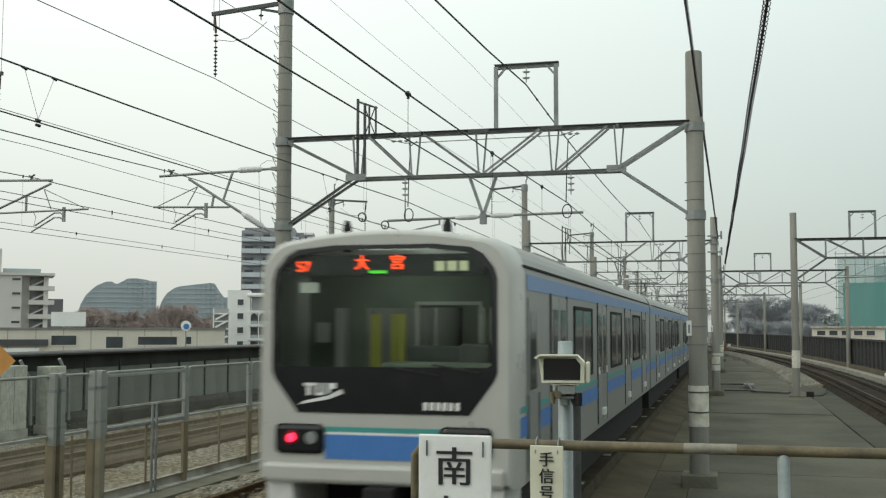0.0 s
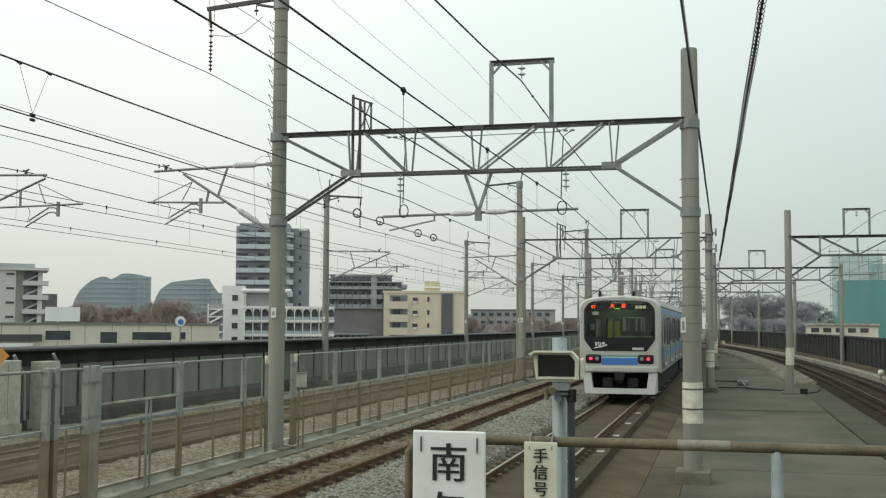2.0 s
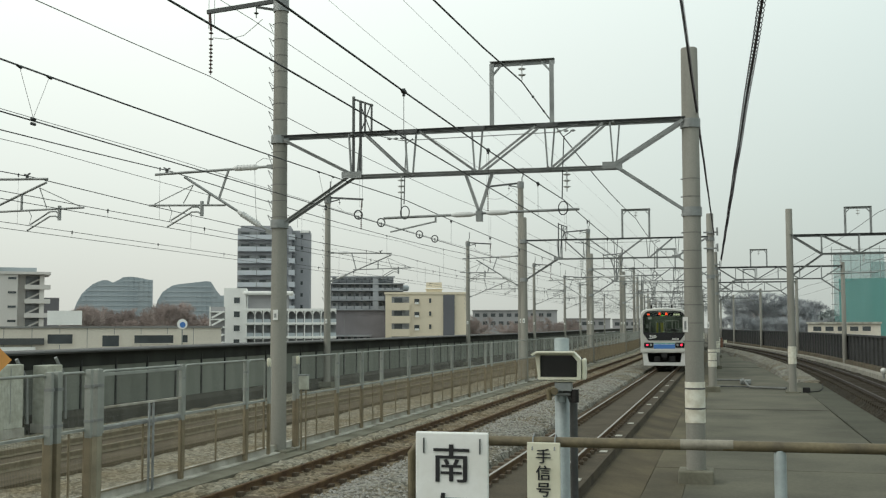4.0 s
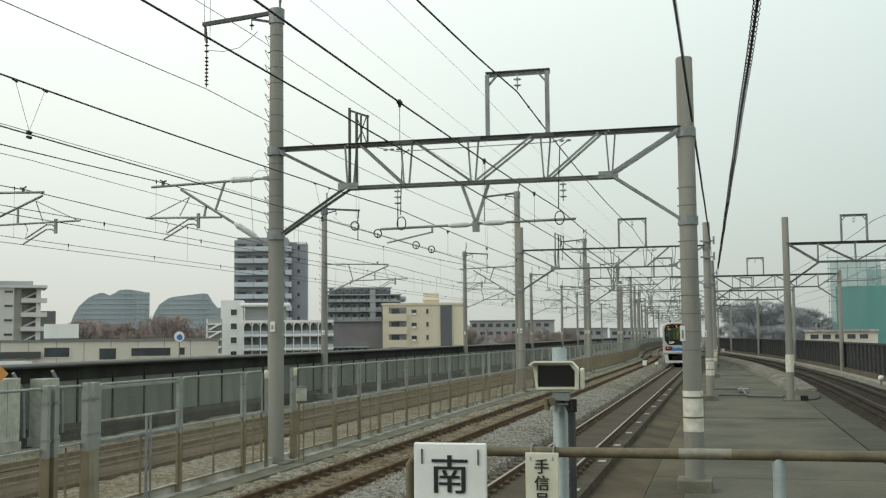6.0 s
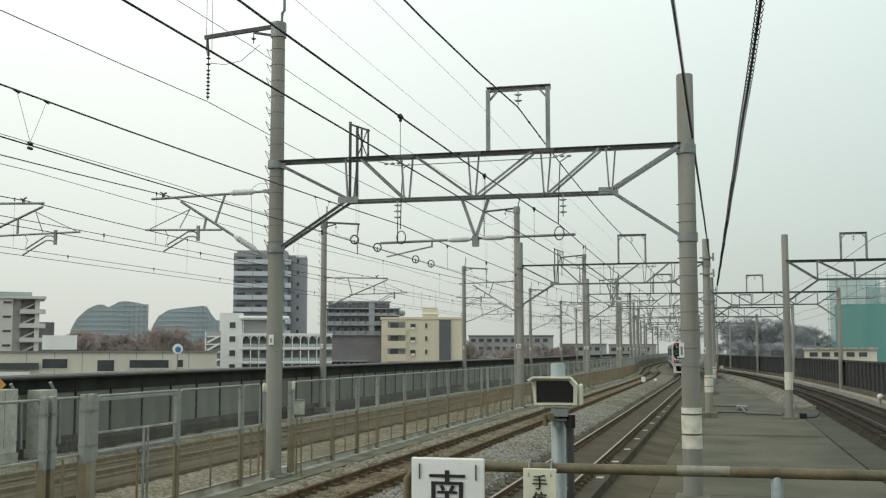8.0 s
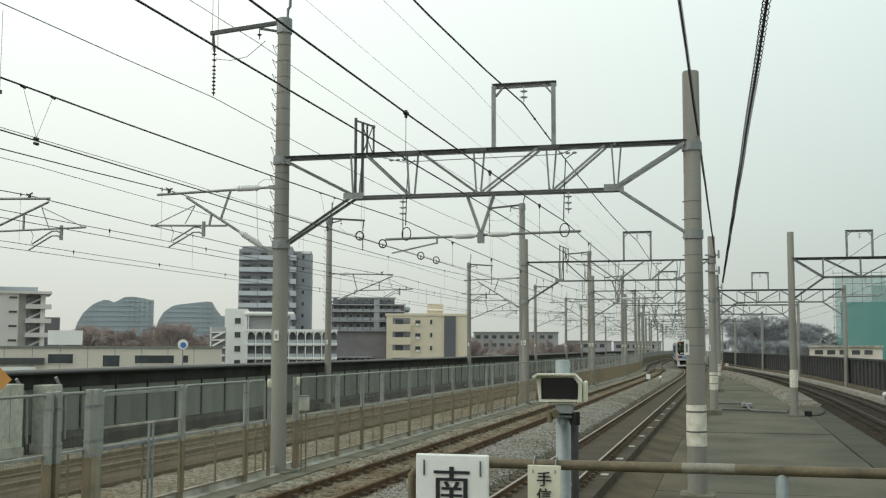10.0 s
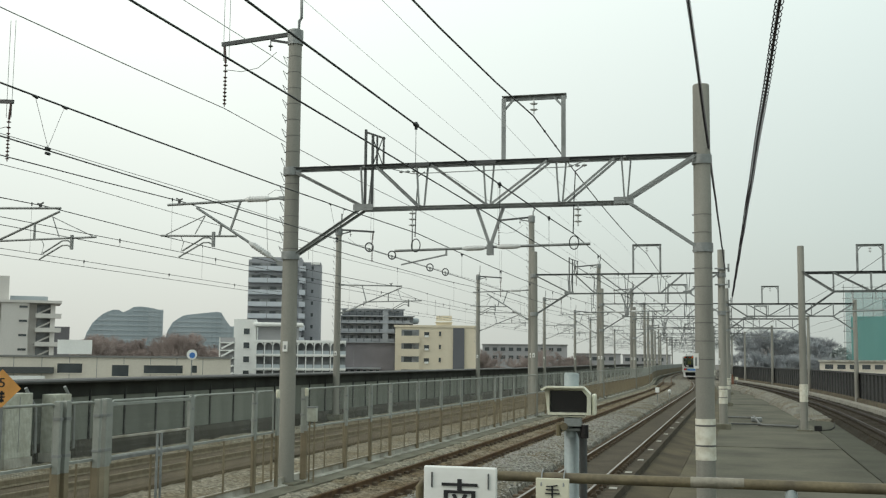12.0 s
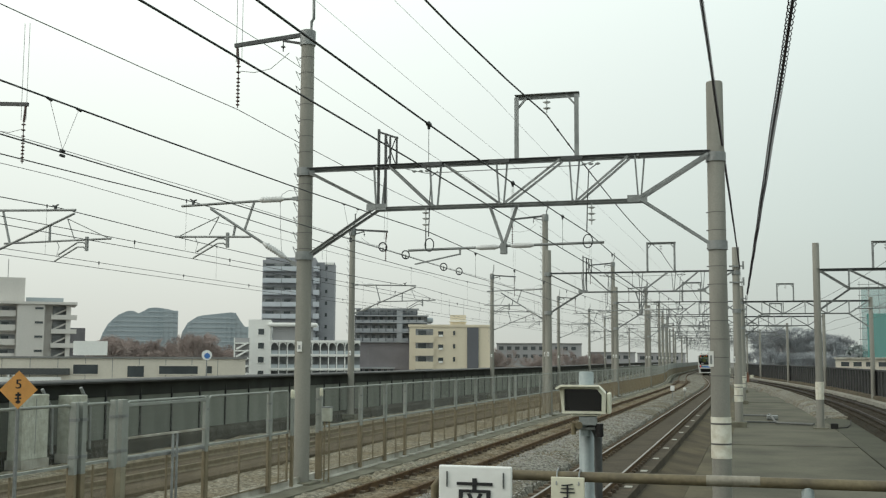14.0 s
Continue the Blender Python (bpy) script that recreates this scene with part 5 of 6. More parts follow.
GLASS = [(-0.90, 2.21), (0.90, 2.21), (1.12, 2.21), (1.165, 2.24), (1.165, 3.10), (1.13, 3.22), (1.03, 3.34), (0.90, 3.40), (0.5, 3.44), (-0.5, 3.44), (-0.90, 3.40), (-1.03, 3.34), (-1.13, 3.22), (-1.165, 3.10), (-1.165, 2.24), (-1.12, 2.21)]
# grey moulded front round the black panel; both are open where the glass sits
bm = bmesh.new()
edge_loops = []
for pts in (outline(0.955, 0.0), MASK):
    vs = [bm.verts.new((x, 0.0, z)) for x, z in pts]
    edge_loops += [bm.edges.new((vs[k], vs[(k + 1) % len(vs)])) for k in range(len(vs))]
bmesh.ops.triangle_fill(bm, use_beauty=True, edges=edge_loops)
part("front_moulding", bm, M_FRP, car, "silver grey front moulding")
bm = bmesh.new()
rim = []
for k in range(7):
    a = k / 6 * math.pi / 2
    rim.append([bm.verts.new((x, 0.30 * (1 - math.cos(a)), z)) for x, z in outline(0.955 + 0.048 * math.sin(a), 0.002 * math.sin(a))])
rim.append([bm.verts.new((x, 0.6, z)) for x, z in outline(1.003, 0.002)])
for r0, r1 in zip(rim, rim[1:]):
    for k in range(len(r0) - 1):
        bm.faces.new((r0[k], r0[k + 1], r1[k + 1], r1[k])).smooth = True
bmesh.ops.recalc_face_normals(bm, faces=bm.faces)
part("front_rim", bm, M_FRP, car, "rounded silver grey rim")
mask = part("black_panel", framed(MASK, GLASS, -0.012, 0.05), M_BLACKMASK, car, "glossy black front panel")
part("windscreen", prism(GLASS, 0.0, 0.008), M_CABGLASS, mask, "tinted windscreen").visible_shadow = False
# wiper blades rest under the glass
part("wiper", bar(bar(bmesh.new(), (0.1, -0.02, 2.21), (0.62, -0.025, 2.13), 0.02), (0.55, -0.02, 2.24), (1.05, -0.025, 2.16), 0.02), M_UNDER, mask)
# sign box behind the top of the glass
part("sign_box", boxes((-1.08, 1.08, 0.05, 0.35, 3.17, 3.39)), M_BLACKMASK, car)
writing("run_number", "57", 0.155, M_LED, car, pose(-0.90, 0.04, 3.265))
writing("destination", "大", 0.168, M_LED, car, pose(-0.24, 0.04, 3.295))
writing("destination", "宮", 0.168, M_LED, car, pose(0.15, 0.04, 3.295))
part("line_mark", boxes((-0.16, 0.03, 0.035, 0.045, 3.19, 3.22)), M_LEDGREEN, car, "green lit bar")
part("service_sign", boxes((0.56, 0.66, 0.035, 0.045, 3.21, 3.31), (0.69, 0.79, 0.035, 0.045, 3.21, 3.31), (0.82, 0.91, 0.035, 0.045, 3.21, 3.31)), M_LEDPALE, car, "pale lit sign bars")
# cab interior seen through the glass
cab = part("cab_partition", framed([(-1.3, 1.1), (1.3, 1.1), (1.3, 3.3), (-1.3, 3.3)], [(-0.95, 2.15), (0.9, 2.15), (0.9, 2.85), (-0.95, 2.85)], 1.25, 1.29), M_CABWALL, car)
part("cab_desk", boxes((-0.1, 1.15, 0.25, 0.75, 1.9, 2.25), (-1.15, -0.1, 0.25, 0.55, 1.9, 2.1), bevel=0.03), M_CABWALL, car)
for x, w in ((-0.46, 0.055), (-0.24, 0.03), (-0.15, 0.05)):
    part("yellow_pole", boxes((x - w, x + w, 1.18, 1.24, 2.1, 2.78)), M_YELLOW, car)
# added glowing strips stand in for daylight that the opaque side glass stops
for x in (-0.6, 0.6):
    part("saloon_light", boxes((x - 0.08, x + 0.08, 1.6, 8.8, 3.20, 3.24)), M_FILLGLOW, car, "glowing strip added to brighten the saloon")
part("cab_light", boxes((-0.5, 0.5, 0.7, 0.9, 3.36, 3.39)), M_FILLGLOW, car, "glowing strip added to brighten the cab")
part("saloon_floor", boxes((-1.35, 1.35, 0.5, 9.0, 1.0, 1.12)), M_CABWALL, car)
part("partition_frame", framed([(0.02, 2.30), (0.80, 2.30), (0.80, 2.92), (0.02, 2.92)], [(0.06, 2.34), (0.76, 2.34), (0.76, 2.88), (0.06, 2.88)], 1.20, 1.245), M_FRP, car, "pale frame of the cab partition window")
part("partition_door", boxes((-0.78, -0.58, 1.19, 1.24, 1.2, 2.9)), M_CABWALL, car, "dark cab partition door")
part("driver_seat", boxes((0.02, 1.1, 0.85, 1.1, 1.9, 2.42), (0.7, 1.05, 0.5, 0.8, 2.1, 2.45), bevel=0.04), mat("grey_console", (0.10, 0.105, 0.10), 0.6, var=0.2), car)
for k in range(5):
    part("hanging_strap_rail", boxes((-1.1 + 0.5 * k, -1.06 + 0.5 * k, 3.0 + k, 3.04 + k, 1.2, 3.1)), M_STEEL, car)
for x, y in ((-1.12, 2.6), (-0.75, 5.0), (0.28, 4.2), (0.55, 3.0), (0.95, 2.2), (-0.35, 6.5)):
    part("grab_pole", tube(bmesh.new(), [(x, y, 1.1), (x, y, 3.2)], 0.03, 6), M_FRP, car)
part("saloon_back", boxes((-1.3, 1.3, 9.0, 9.1, 1.1, 3.3)), M_CABWALL, car)
part("pale_notice", boxes((-0.93, -0.72, 0.03, 0.035, 2.99, 3.10)), M_WHITE, car, "pale notice behind the glass")
part("cab_locker", boxes((-1.12, -0.98, 1.0, 1.1, 2.45, 2.68), (-0.94, -0.86, 1.15, 1.24, 2.1, 2.85)), M_FRP, car)
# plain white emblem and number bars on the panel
em = part("emblem", prism([(-0.92, 1.810), (-0.58, 1.870), (-0.42, 1.930), (-0.44, 1.980), (-0.58, 1.910), (-0.86, 1.850)], -0.016, -0.012), M_WHITE, mask, "white swoosh emblem")
for row in ((-0.83, -0.78, -0.016, -0.012, 1.910, 2.040), (-0.86, -0.74, -0.016, -0.012, 2.010, 2.040), (-0.73, -0.70, -0.016, -0.012, 1.910, 2.040), (-0.66, -0.63, -0.016, -0.012, 1.910, 2.040), (-0.70, -0.66, -0.016, -0.012, 1.910, 1.940), (-0.59, -0.56, -0.016, -0.012, 1.930, 2.040), (-0.56, -0.50, -0.016, -0.012, 1.980, 2.040)):
    part("emblem_bar", boxes(row), M_WHITE, mask, "white emblem bar")
for k in range(6):
    part("figure_bar", boxes((0.45 + k * 0.068, 0.495 + k * 0.068, -0.016, -0.012, 1.775, 1.855)), M_WHITE, mask, "white figure bar")
# bands and lamps
part("front_teal_band", boxes((-0.62, 0.62, -0.006, 0.02, 1.53, 1.585)), M_TEAL, car, "teal band")
part("front_white_band", boxes((-0.62, 0.62, -0.006, 0.02, 1.505, 1.53)), M_WHITE, car, "thin white line")
part("front_blue_band", boxes((-0.62, 0.62, -0.006, 0.02, 1.25, 1.505)), M_BLUE, car, "blue band")
for s in (-1, 1):
    bm = boxes((min(s * 0.63, s * 1.17), max(s * 0.63, s * 1.17), -0.03, 0.03, 1.30, 1.61), bevel=0.055)
    h = part("lamp_housing", bm, M_BLACKMASK, car, "black lamp housing")
    # outer ring paints the lamp's crimson halo; only the core glows
    halo_ring = part("lamp_lens", tube(bmesh.new(), [(s * 0.99, -0.04, 1.465), (s * 0.99, -0.02, 1.465)], [0.07, 0.082], 18), M_REDHALO, h, "deep red ring painted as the tail lamp's halo")
    part("tail_lamp", tube(bmesh.new(), [(s * 0.99, -0.055, 1.465), (s * 0.99, -0.036, 1.465)], [0.03, 0.05], 18), M_RED, halo_ring, "glowing red tail lamp")
    part("headlamp", tube(bmesh.new(), [(s * 0.77, -0.04, 1.465), (s * 0.77, -0.02, 1.465)], [0.06, 0.075], 16), M_STEEL, h)
part("bumper", boxes((-1.30, 1.30, -0.05, 0.3, 1.0, 1.2), bevel=0.04), M_FRP, car)
sk = part("skirt", framed([(-1.20, 0.25), (1.20, 0.25), (1.29, 1.02), (-1.29, 1.02)], [(-0.92, 0.44), (0.92, 0.44), (1.0, 0.99), (-1.0, 0.99)], 0.02, 0.22), M_SKIRT, car, "white apron with open middle")
for s in (-1, 1):
    part("skirt_side", boxes((min(s * 1.05, s * 1.24), max(s * 1.05, s * 1.24), 0.2, 1.3, 0.26, 0.95)), M_SKIRT, car)
part("coupler", boxes((-0.16, 0.16, -0.15, 0.5, 0.72, 0.98), (-0.1, 0.1, 0.0, 0.6, 0.6, 0.75), bevel=0.02), M_UNDER, car)
for x0, x1 in ((-0.6, -0.25), (0.25, 0.62)):
    part("hose_box", boxes((x0, x1, 0.1, 0.4, 0.48, 0.8), bevel=0.03), M_UNDER, car)
part("cab_door", boxes((W + 0.003, W + 0.012, 0.75, 1.35, 1.05, 2.95)), M_STAINLESS, car)
part("cab_door_window", boxes((W + 0.012, W + 0.018, 0.85, 1.25, 1.95, 2.80)), M_SIDEGLASS, car)
for y in (0.70, 1.38):
    part("cab_handrail", boxes((W, W + 0.035, y, y + 0.02, 1.1, 1.9)), M_STEEL, car)
for x in (-0.78, 0.42):
    part("antenna", tube(bmesh.new(), [(x, 1.1, 3.5), (x, 1.1, 3.78), (x, 1.1, 3.86)], [0.055, 0.055, 0.03], 10), M_UNDER, car, "black roof antenna")

mid, _ = make_car(False)
part("gangway", boxes((-0.6, 0.6, -0.4, 0.0, 1.1, 3.1)), M_UNDER, mid)
panto = part("pantograph", bar(bar(bar(bmesh.new(), (-0.5, 17, 3.9), (0, 18.2, 4.3), 0.04), (0, 18.2, 4.3), (0, 17, 4.58), 0.04), (-0.6, 17, 4.58), (0.6, 17, 4.58), 0.05), M_DARKSTEEL, mid)
CARS = [car, mid]
for k in range(2, 10):
    CARS.append(copy_thing(mid, Matrix()))


def tail_y(t):
    """Where the tail of the train is at t seconds."""
    return 11.0 + 13.9 * t


def on_track(y):
    """A car's pose with its end at y, between its two bogies' places on the track."""
    a, b = Vector((mid_t(y + 3.2), y + 3.2, 0)), Vector((mid_t(y + 16.4), y + 16.4, 0))
    d = b - a
    ang = math.atan2(-d.x, d.y)
    return Matrix.Translation(a) @ Matrix.Rotation(ang, 4, "Z") @ Matrix.Translation((0, -3.2, 0))

# ---- cabinets, signs and boxes along the line ----
for y, w, z1 in ((25.3, 1.1, 1.62), (27.25, 0.75, 1.55)):
    cb = tagged(thing("equipment_cabinet", "pale green-white equipment cabinet by the noise barrier", "cabinet", at=pose(-18.35, y, 0), group="equipment cabinets"))
    part("body", boxes((-0.22, 0.22, -w / 2, w / 2, -0.05, z1), bevel=0.02), M_CREAMBOX, cb)
    part("door_seam", boxes((0.22, 0.226, -0.012, 0.012, 0.1, z1 - 0.1)), M_STEEL, cb)
    part("plinth", boxes((-0.25, 0.25, -w / 2 - 0.03, w / 2 + 0.03, -0.3, -0.05)), M_KERB, cb)
    part("conduit", tube(bmesh.new(), [(0.1, w / 2 + 0.35, 0.0), (0.1, w / 2 + 0.3, 1.2), (0.05, w / 2 - 0.1, 1.75)], 0.045, 8), M_STEEL, cb)

sg = thing("diamond_sign", "faded orange diamond speed sign with black figure on a post", "sign", at=pose(-9.24, 12.5, 0, 0, 0, 36))
part("plate", prism([(0, 1.93), (0.235, 2.18), (0, 2.43), (-0.235, 2.18)], -0.006, 0.0), M_ORANGE, sg)
writing("figure", "5", 0.17, M_INK, sg, pose(0.0, -0.008, 2.25))
part("bars", boxes((-0.035, 0.035, -0.009, -0.006, 2.10, 2.13), (-0.04, 0.04, -0.009, -0.006, 2.06, 2.08), (-0.03, 0.03, -0.009, -0.006, 2.01, 2.04), (-0.012, 0.012, -0.009, -0.006, 2.0, 2.15)), M_INK, sg)
part("sign_post", tube(bmesh.new(), [(0, 0.03, -0.05), (0, 0.03, 2.1)], 0.025, 8), M_STEEL, sg)

jb = thing("junction_box", "grey junction box on a thin rusty stand beside the mast", "junction box", at=pose(-9.05, 23.0, 0))
part("box", boxes((-0.10, 0.10, -0.07, 0.07, 1.22, 1.52), bevel=0.012), M_CREAMBOX, jb)
part("hood", boxes((-0.11, 0.11, -0.08, 0.08, 1.52, 1.55)), M_STEEL, jb)
for x in (-0.06, 0.05):
    part("leg", tube(bmesh.new(), [(x, 0, -0.1), (x, 0, 1.22)], 0.02, 8), M_FENCERUST, jb)
for y in (21.6, 23.2):
    ep = thing("insulated_post", "slim fence post with a cream insulator cap", "post", at=pose(-9.28, y, 0), group="end posts")
    part("lower_shaft", boxes((-0.03, 0.03, -0.035, 0.035, -0.05, 1.0)), M_FENCERUST, ep, "rust-stained lower half")
    part("upper_shaft", boxes((-0.03, 0.03, -0.035, 0.035, 1.0, 1.8)), M_FENCE, ep)
    part("cap", tube(bmesh.new(), [(0, 0, 1.76), (0, 0, 1.80), (0, 0, 1.92), (0, 0, 1.95)], [0.035, 0.046, 0.046, 0.03], 10), M_CREAMSIGN, ep)

# marker post and round lamp in the ballast between the tracks
mk = thing("marker_post", "small white marker plate on a thin post in the ballast", "marker", at=pose(-4.95, 73, 0))
part("plate", boxes((-0.13, 0.13, -0.02, 0.02, 0.62, 0.95), bevel=0.006), M_WHITE, mk)
part("stake", tube(bmesh.new(), [(0, 0.03, -0.2), (0, 0.03, 0.8)], 0.022, 6), M_STEEL, mk)
mk = thing("ground_lamp", "small white round ground lamp between the tracks", "lamp", at=pose(-4.84, 84.5, 0))
part("head", tube(bmesh.new(), [(0, -0.1, 0.42), (0, -0.06, 0.42), (0, 0.06, 0.42), (0, 0.1, 0.42)], [0.06, 0.13, 0.13, 0.06], 12), M_WHITE, mk)
part("stem", tube(bmesh.new(), [(0, 0, -0.2), (0, 0, 0.36)], 0.03, 6), M_STEEL, mk)
mk = thing("ground_lamp", "white ground lamp on the ledge beside the outer track", "lamp", at=pose(7.75, 60, 0))
part("head", tube(bmesh.new(), [(0, -0.12, 0.30), (0, -0.06, 0.30), (0, 0.06, 0.30), (0, 0.1, 0.30)], [0.06, 0.15, 0.15, 0.06], 12), M_WHITE, mk)
part("stem", tube(bmesh.new(), [(0, 0, -0.1), (0, 0, 0.2)], 0.05, 6), M_STEEL, mk)

# pipes that cross the walkway and a rust-red post at its far end
pp = thing("crossing_pipe", "grey conduit pipes laid across the concrete walkway", "pipe")
part("pipe", tube(bmesh.new(), [(-0.5, 62.5, -0.36), (0.75, 62.5, -0.36), (0.85, 60.5, -0.2), (1.05, 57.0, -0.36), (1.15, 55.5, -0.36), (2.7, 54.5, -0.36)], 0.055, 7), mat("dull_grey_conduit", (0.16, 0.165, 0.155), 0.7, 0.1, var=0.3, scale=2), pp)
part("pipe", tube(bmesh.new(), [(-0.5, 56.3, -0.38), (0.9, 56.3, -0.38), (2.8, 55.3, -0.38)], 0.045, 6), M_DARKSTEEL, pp)
part("junction", boxes((0.7, 1.25, 59.6, 60.2, -0.42, -0.22), bevel=0.03), M_STEEL, pp)
bx = thing("track_box", "black point heater box with a coiled cable by the outer track", "box", at=pose(3.55, 53.2, 0))
part("case", boxes((-0.16, 0.16, -0.15, 0.15, -0.5, -0.22), bevel=0.03), M_UNDER, bx)
part("cable", tube(bmesh.new(), [(0.15, 0, -0.42), (0.6, 0.8, -0.43), (0.9, 2.5, -0.40), (1.1, 5, -0.3)], 0.022, 6), M_UNDER, bx)
rp = thing("warning_post", "rust-red short post with a cream plate at the walkway end", "post", at=pose(-0.45, 138, 0))
part("shaft", boxes((-0.16, 0.16, -0.1, 0.1, -0.6, 0.75), (-0.08, 0.08, -0.07, 0.07, 0.75, 1.15), bevel=0.03), mat("rust_red_paint", (0.22, 0.10, 0.065), 0.7), rp)
part("plate", boxes((0.3, 0.65, -0.03, 0.03, 0.5, 0.85)), M_CREAMSIGN, rp)
part("plate_post", boxes((0.45, 0.5, -0.0, 0.05, -0.6, 0.5)), M_STEEL, rp)

# ---- the town beyond the barrier ----
M_GLASSFAR = mat("dark_window_glass", (0.07, 0.08, 0.085), 0.15, var=0.3, scale=0.4, bump=0)
# darker wall colour with the shade of the recesses put into it
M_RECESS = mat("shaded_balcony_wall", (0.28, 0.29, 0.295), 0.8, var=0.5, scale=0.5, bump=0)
# most of these wall colours are lightened to put distance haze into them
M_BEIGEGREY = mat("beige_grey_render", (0.66, 0.635, 0.60), 0.9, var=0.12, scale=0.15, bump=0, fine=3, streak=True)
M_CREAMWALL = mat("cream_render", (0.72, 0.645, 0.505), 0.9, var=0.10, scale=0.15, bump=0, fine=3, streak=True)
M_LOWBEIGE = mat("sandy_panel_wall", (0.71, 0.66, 0.57), 0.9, var=0.12, scale=0.15, bump=0, fine=3, streak=True)
M_WHITEWALL = mat("white_render", (0.86, 0.86, 0.83), 0.85, var=0.10, scale=0.2, bump=0, fine=3, streak=True)
M_HIGHRISE = mat("slate_grey_tile", (0.33, 0.34, 0.365), 0.75, var=0.12, scale=0.2, bump=0, fine=3)
M_BALCONY = mat("pale_blue_grey_parapet", (0.57, 0.605, 0.65), 0.7, var=0.1, scale=0.3, bump=0)
M_SLATEWALL = mat("dark_slate_wall", (0.23, 0.24, 0.255), 0.8, var=0.2, scale=0.2, bump=0, fine=3)
M_SLATEBAND = mat("slate_balcony", (0.35, 0.37, 0.395), 0.8, var=0.2, scale=0.3, bump=0)
M_BROWNBRICK = mat("brown_brick_far", (0.245, 0.235, 0.25), 0.9, var=0.2, scale=0.2, bump=0)
# blue-greys that carry the haze of distance in the base colour
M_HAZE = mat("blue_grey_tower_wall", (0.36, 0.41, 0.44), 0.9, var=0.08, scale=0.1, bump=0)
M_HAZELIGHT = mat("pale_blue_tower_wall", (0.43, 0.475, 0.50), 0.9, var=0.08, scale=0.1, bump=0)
M_CHARCOAL = mat("charcoal_stair_panel", (0.12, 0.125, 0.14), 0.6, var=0.1, scale=0.3, bump=0)
M_TOWNROOF = mat("grey_flat_roof", (0.25, 0.25, 0.24), 0.95, var=0.2, scale=0.2, bump=0)
M_FARGREY = mat("far_grey_wall", (0.36, 0.36, 0.365), 0.9, var=0.15, scale=0.1, bump=0)


class House:
    """A building seen from the platform. It stands at a bearing (degrees left of the line) and distance; its
    pieces are laid out in modules of s metres, sideways from its middle and up from eye level."""

    def __init__(self, name, label, az, d, turn=0.0, category="building"):
        b = radians(az)
        self.s = d / (1950.0 * math.cos(radians(az - 15.58)))
        self.ob = thing(name, label, category, at=pose(-math.sin(b) * d, math.cos(b) * d, 2.61 - 6 * self.s, 0, 0, az + turn))

    def box(self, name, material, u0, u1, v0, v1, y0, y1, parent=None, label="", bevel=0.0):
        s = self.s
        o = part(name, boxes((u0 * s, u1 * s, y0, y1, v0 * s, v1 * s), bevel=bevel), material, parent or self.ob, label)
        return o

    def base(self, name, material, u0, u1, v1, y0, y1, label=""):
        """A wall mass that stands on the ground."""
        s = self.s
        return part(name, boxes((u0 * s, u1 * s, y0, y1, -11.6, v1 * s)), material, self.ob, label)

    def window(self, u0, u1, v0, v1, y=0.0, frame=M_WHITEWALL):
        s = self.s
        w = part("window", boxes((u0 * s, u1 * s, y - 0.05, y + 0.02, v0 * s, v1 * s)), M_GLASSFAR, self.ob)
        t = 0.12
        part("frame", boxes((u0 * s - t, u1 * s + t, y - 0.12, y - 0.03, v0 * s - t, v0 * s), (u0 * s - t, u1 * s + t, y - 0.12, y - 0.03, v1 * s, v1 * s + t),
                            (u0 * s - t, u0 * s, y - 0.12, y - 0.03, v0 * s, v1 * s), (u1 * s, u1 * s + t, y - 0.12, y - 0.03, v0 * s, v1 * s)), frame, w)
        return w

    def balcony(self, u0, u1, v0, v1, rail, y=0.0, deep=1.3, material=M_BALCONY, open_wall=M_RECESS, things=True):
        """A recess with its shade-toned rear wall, two glass doors, side cheeks and a solid parapet of height rail."""
        s = self.s
        b = part("balcony", boxes((u0 * s, u1 * s, y - deep, y, v0 * s - 0.15, v0 * s), (u0 * s, u1 * s, y - deep, y - deep + 0.12, v0 * s - 0.15, (v0 + rail) * s)), material, self.ob)
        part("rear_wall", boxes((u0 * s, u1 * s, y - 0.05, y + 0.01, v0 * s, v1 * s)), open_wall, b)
        n = max(1, round((u1 - u0) * s / 4))
        for k in range(n):
            a = u0 + (u1 - u0) * (k + 0.15) / n
            c = u0 + (u1 - u0) * (k + 0.6) / n
            part("glass_door", boxes((a * s, c * s, y - 0.09, y - 0.05, v0 * s + 0.05, v1 * s - 0.3)), M_GLASSFAR, b)
        return b


# apartment block with receding balconies and an open stair
h = House("apartment_block", "beige-grey apartment block with balconies and open stairs", 36.3, 268, 0)
h.ob.location.z -= 1.25
h.base("gable_wall", M_BEIGEGREY, -12, 28, 97, 0, 14)
h.base("stair_wing", M_BEIGEGREY, 28, 60, 97, 3.0, 14)
h.box("roof_slab", M_BEIGEGREY, -40, 76, 96, 100, -0.5, 14)
h.box("penthouse", M_BEIGEGREY, -70, -2, 100, 138, 3, 12)
h.box("tank_screen", M_HAZELIGHT, 0, 56, 100, 108, 5, 5.3)
h.base("balcony_wing", M_BEIGEGREY, -110, -12, 97, 2.2, 14)
